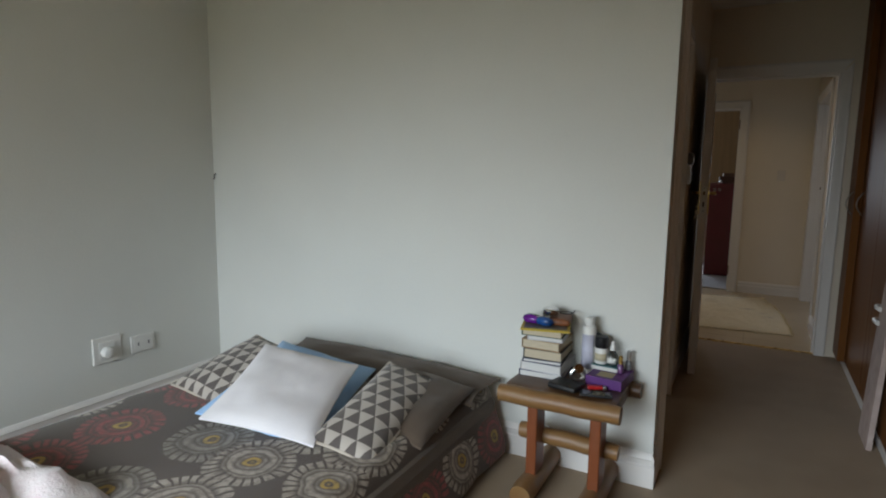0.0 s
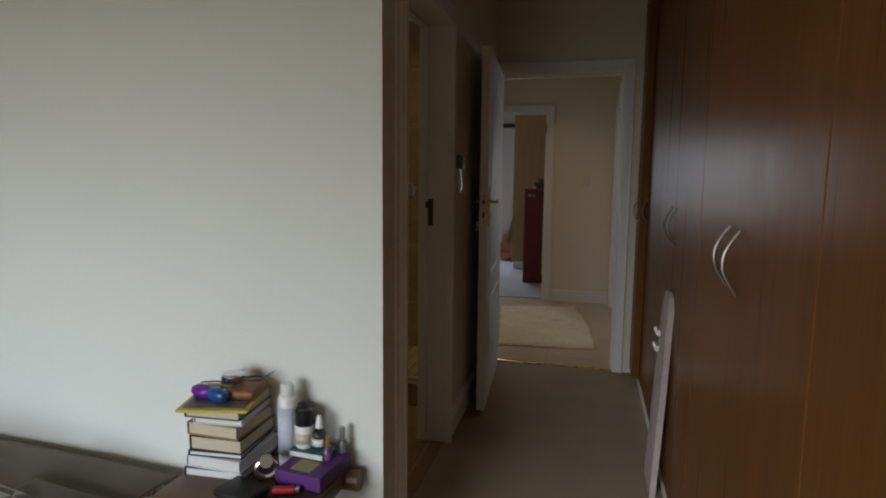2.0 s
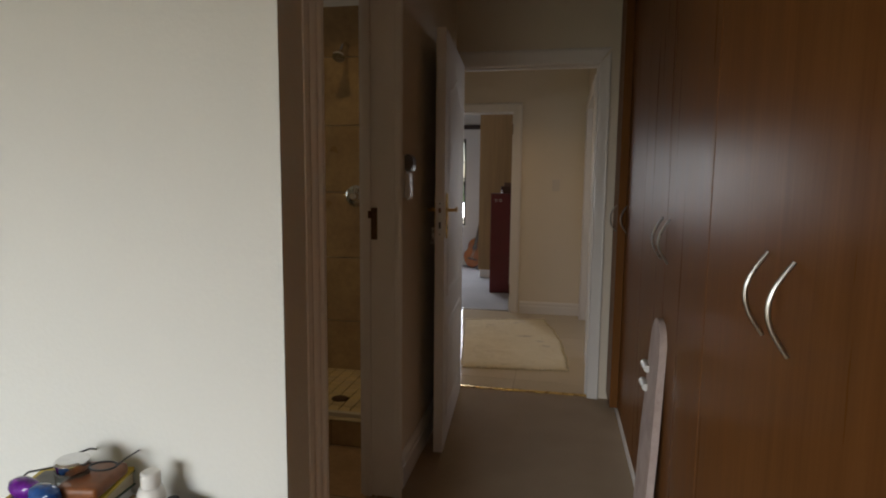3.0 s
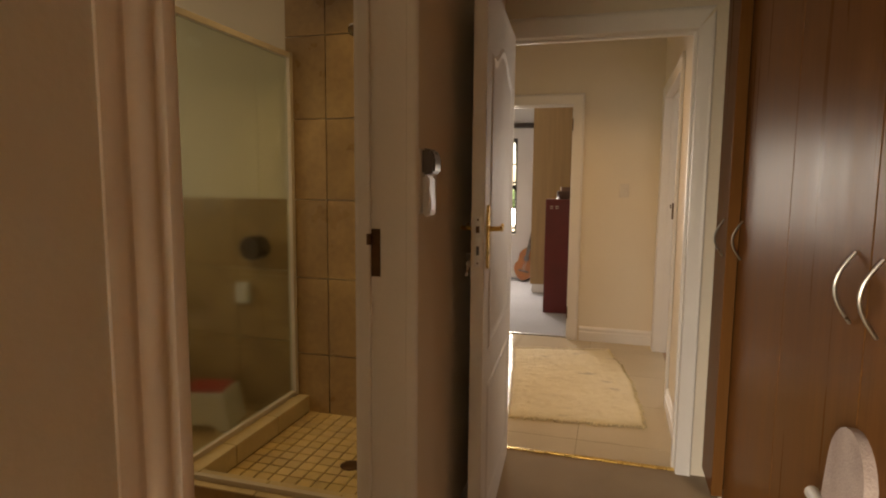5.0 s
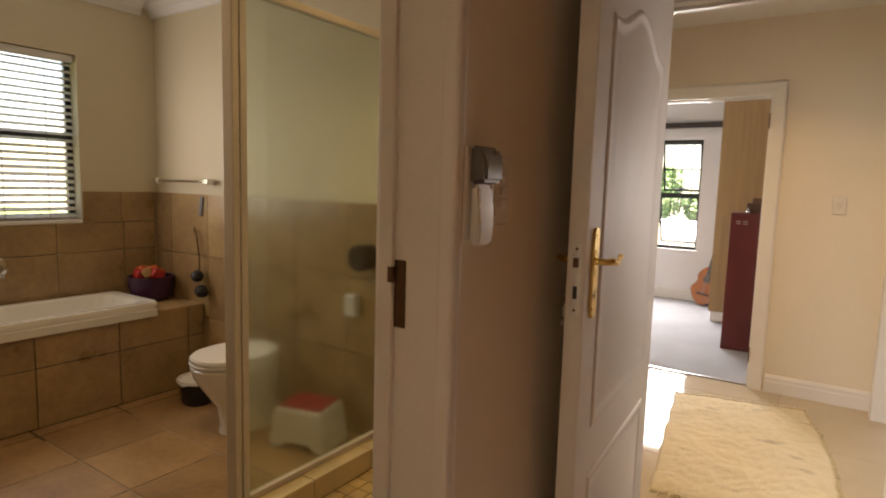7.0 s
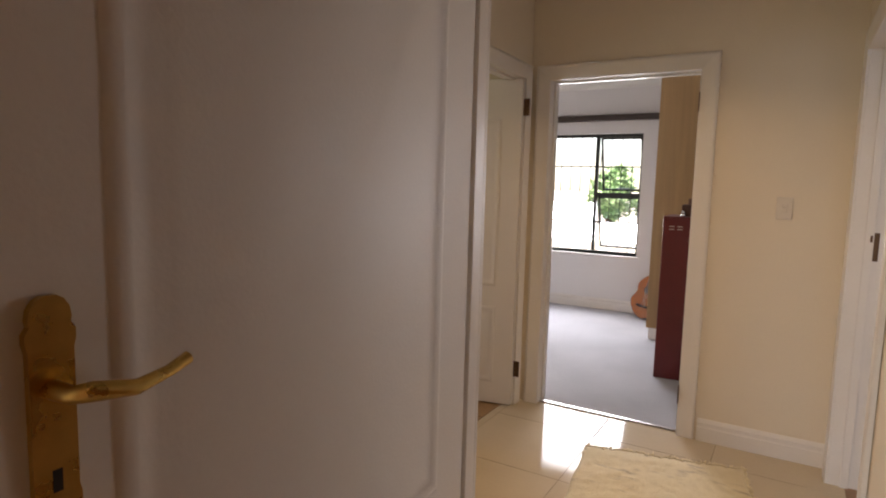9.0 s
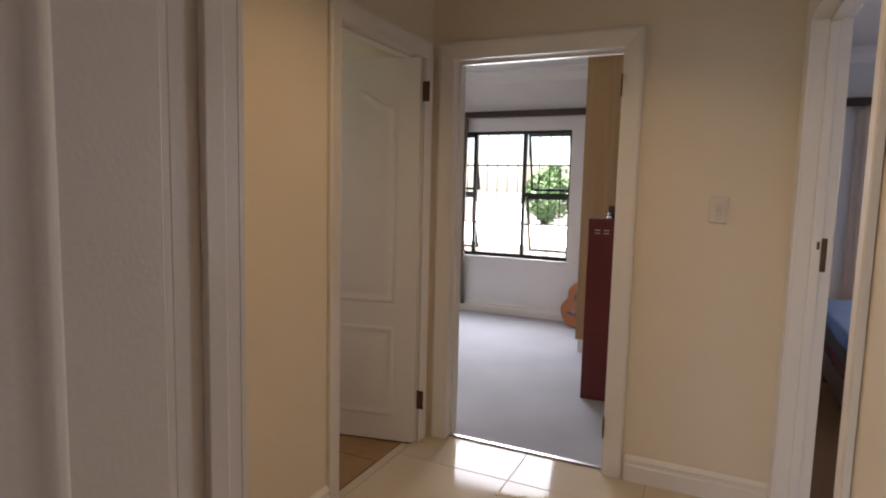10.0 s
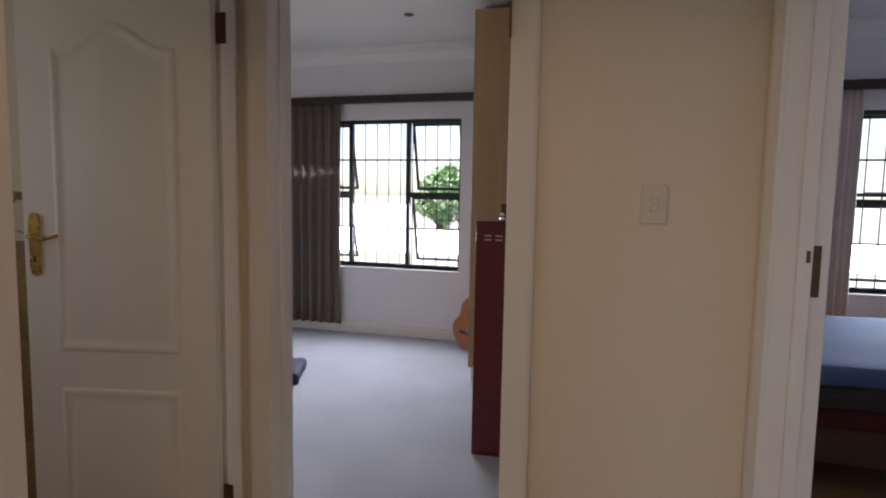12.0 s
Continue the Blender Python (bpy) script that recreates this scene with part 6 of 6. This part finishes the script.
# second bathroom: towel ring
ring = thing("towel_ring", "chrome towel ring on the second bathroom wall", "towel ring", pose(-1.98, 7.67, 1.30))
boxpart("bracket", CHROME, ring, -0.045, 0.035, -0.05, 0.0, -0.015, 0.02, 0.004)
bm = bmesh.new()
tube(bm, [(0.07 * math.cos(a) - 0.01, -0.04, -0.075 + 0.07 * math.sin(a)) for a in (2 * math.pi * k / 28 for k in range(29))], 0.004, 8, cap=False)
part("loop", bm, CHROME, ring)

# ---- outside ----
slab("ground", LAWN, -2500, 2500, -2500, 2500, -0.9, -0.35, "lawn around the house")
slab("pavement", PAVING, -6, 8, FACADE + 0.25, FACADE + 3.2, -0.345, -0.30, "pale patio paving")
slab("garden_wall", GARDEN_WALL, -200, 200, FACADE + 4.6, FACADE + 4.8, -0.35, 0.72, "pale plastered retaining wall")
slab("terrace", PAVING, -200, 200, FACADE + 4.8, FACADE + 400, -0.35, 0.66, "pale gravel terrace above the retaining wall")


def bush(name, label, category, x, y, z, r, h, count, seed, trunk=0.0):
    ob = thing(name, label, category, pose(x, y, z))
    rr = random.Random(seed)
    bm = bmesh.new()
    for k in range(count):
        a, u, v = rr.uniform(0, 6.283), rr.random() ** 0.4, rr.uniform(-1, 1)
        lump = 0.72 + 0.4 * noise.noise(Vector((math.cos(a) * 1.6, math.sin(a) * 1.6, v * 1.5 + seed)))
        p = Vector((r * u * lump * math.cos(a) * math.sqrt(1 - v * v * 0.8), r * u * lump * math.sin(a) * math.sqrt(1 - v * v * 0.8), trunk + h / 2 + h / 2 * v * lump))
        m = Matrix.Translation(p) @ Euler((rr.uniform(-1, 1), rr.uniform(-1, 1), rr.uniform(0, 6.3))).to_matrix().to_4x4()
        s = rr.uniform(0.05, 0.10)
        vs = [bm.verts.new(m @ Vector(c)) for c in ((-s * 0.45, 0, 0), (0, -s, 0.012), (s * 0.45, 0, 0), (0, s, -0.012))]
        bm.faces.new(vs)
    part("crown", bm, LEAF, ob, "", False)
    bm = bmesh.new()
    for k in range(5 if trunk < 1 else 1):
        dx, dy = rr.uniform(-0.3, 0.3) * r * (trunk < 1), rr.uniform(-0.3, 0.3) * r * (trunk < 1)
        tube(bm, [(dx * 0.2, dy * 0.2, 0), (dx * 0.6, dy * 0.6, trunk + h * 0.25), (dx, dy, trunk + h * 0.6)], [0.05 + 0.05 * (trunk > 1), 0.035 + 0.04 * (trunk > 1), 0.012], 8)
    if trunk > 1:
        for k in range(7):
            a = rr.uniform(0, 6.283)
            tube(bm, [(0, 0, trunk * (0.7 + 0.08 * k / 2)), (r * 0.35 * math.cos(a), r * 0.35 * math.sin(a), trunk + h * 0.3), (r * 0.7 * math.cos(a), r * 0.7 * math.sin(a), trunk + h * 0.55)], [0.05, 0.03, 0.01], 6)
    part("trunk", bm, BARK, ob)
    return ob


bush("shrub", "leafy green garden shrub on the terrace", "shrub", -2.85, FACADE + 5.7, 0.66, 0.62, 1.35, 2600, 3)
bush("shrub", "low leafy green shrub on the terrace", "shrub", -2.2, FACADE + 6.4, 0.66, 0.45, 0.7, 1300, 5)
bush("shrub", "leafy green shrub outside the guest room", "shrub", 2.6, FACADE + 5.7, 0.66, 0.5, 1.5, 2200, 8)
bush("shrub", "leafy shrub outside the bedroom window", "shrub", -2.2, -6.0, -0.35, 1.0, 2.0, 2200, 14)

# ---- tiles, laid last ----
def tile_mesh(name, a, b, t, bev, mat):
    """One shared tile, centred, a by b in xy, t thick downward from z = 0."""
    bm = bmesh.new()
    vs = box(bm, -a / 2, a / 2, -b / 2, b / 2, -t, 0)
    topv = [v for v in vs if v.co.z > -t / 2]
    tops = [e for e in bm.edges if e.verts[0] in topv and e.verts[1] in topv]
    bmesh.ops.bevel(bm, geom=tops, offset=bev, segments=1, affect="EDGES")
    bmesh.ops.recalc_face_normals(bm, faces=bm.faces[:])
    me = bpy.data.meshes.new(name)
    bm.to_mesh(me)
    bm.free()
    me.materials.append(mat)
    return me


MESHES = {}


def lay(parent, mat, origin, eu, ev, us, vs, joint=0.004, thick=0.010, bev=0.0012, skip=None):
    """Tiles between the joint lines us and vs on the plane at origin spanned by eu and ev, facing eu x ev."""
    o, eu, ev = Vector(origin), Vector(eu), Vector(ev)
    en = eu.cross(ev)
    rot = Matrix((eu, ev, en)).transposed().to_4x4()
    for u0, u1 in zip(us, us[1:]):
        for v0, v1 in zip(vs, vs[1:]):
            if skip and skip((u0 + u1) / 2, (v0 + v1) / 2):
                continue
            a, b = round(u1 - u0 - joint, 4), round(v1 - v0 - joint, 4)
            if a < 0.01 or b < 0.01:
                continue
            key = (a, b, thick, mat.name)
            if key not in MESHES:
                MESHES[key] = tile_mesh("tile", a, b, thick, bev, mat)
            ob = new("tile", MESHES[key])
            ob.parent = parent
            ob.matrix_basis = Matrix.Translation(o + eu * (u0 + u1) / 2 + ev * (v0 + v1) / 2) @ rot


def steps(a, b, start, size):
    """Joint lines from a to b, with one at start."""
    out, k = [a], math.ceil((a - start) / size + 1e-6)
    while start + k * size < b - 0.012:
        out.append(start + k * size)
        k += 1
    return out + [b]


X, Y, Z = (1, 0, 0), (0, 1, 0), (0, 0, 1)
OB = bpy.data.objects
# hall floor
lay(OB["floor_hall"], HALL_TILE, (0, 0, 0.0), X, Y, steps(-1.06, 0.77, 0.19, 0.6), steps(5.387, 7.705, 5.58, 0.6), 0.003, 0.008, 0.0008)
# bathroom floor
lay(OB["floor_bathroom"], BATH_FLOOR_TILE, (0, 0, 0.003), X, Y, steps(TF - 0.005, GX - 0.04, -2.08, 0.45), steps(3.05, BACK - 0.01, 4.36, 0.45), 0.013)
lay(OB["floor_bathroom"], BATH_FLOOR_TILE, (0, 0, 0.003), X, Y, steps(GX - 0.04, -0.2, -1.18, 0.45), steps(3.05, GF - 0.06, 3.46, 0.45), 0.013)
lay(OB["floor_bathroom"], MOSAIC, (0, 0, 0.045), X, Y, steps(GX + 0.09, -0.335, GX + 0.09, 0.0705), steps(GF + 0.06, BACK - 0.012, GF + 0.06, 0.0705), 0.006, 0.008, 0.001,
    lambda u, v: (u + 0.80) ** 2 + (v - 4.87) ** 2 < 0.045 ** 2)
slab("shower_floor_bed", GROUT, GX + 0.09, -0.335, GF + 0.06, BACK - 0.012, 0.0, 0.04, "grout bed of the shower floor")
# bathroom walls
lay(OB["wall_bath_window"], BATH_TILE, (WEST + 0.011, 0, 0), Y, Z, steps(3.06, BACK - 0.012, 4.34, 0.42), [0.52, 0.875, 1.064], 0.005)
lay(OB["wall_bath_window"], BATH_TILE, (WEST + 0.011, 0, 0), Y, Z, [4.922, 5.165, BACK - 0.012], [1.064, 1.27], 0.005)
lay(OB["wall_bath_back"], BATH_TILE, (0, BACK, 0), (-1, 0, 0), Z, [1.43, 1.78, 2.19, 2.61, 3.03, 3.45, -WEST - 0.012], [0.0, 0.45, 0.86, 1.27], 0.005)
lay(OB["wall_bath_back"], BATH_TILE, (0, BACK, 0), (-1, 0, 0), Z, [0.335, 0.735, 1.185, 1.428], [0.03, 0.385, 0.825, 1.265, 1.705, 2.145, 2.55], 0.006)
lay(bath, BATH_TILE, (TF, 0, 0), Y, Z, steps(3.05, BACK - 0.012, 4.40, 0.445), [0.004, 0.335, DZ - 0.002], 0.006)
lay(bath, BATH_TILE, (0, 0, DZ), X, Y, [WEST + 0.012, -3.34, TF], [5.105, BACK - 0.012], 0.005)
# second bathroom
lay(OB["floor_second_bath"], BATH_FLOOR_TILE, (0, 0, 0.003), X, Y, steps(-2.6, -1.06, -1.5, 0.45), steps(5.5, 7.66, 5.9, 0.45), 0.006)
lay(OB["wall_hall_end"], BATH_TILE, (0, 7.660, 0), (-1, 0, 0), Z, steps(1.12, 2.6, 1.5, 0.42), [0.0, 0.27, 0.72, 1.12], 0.006)
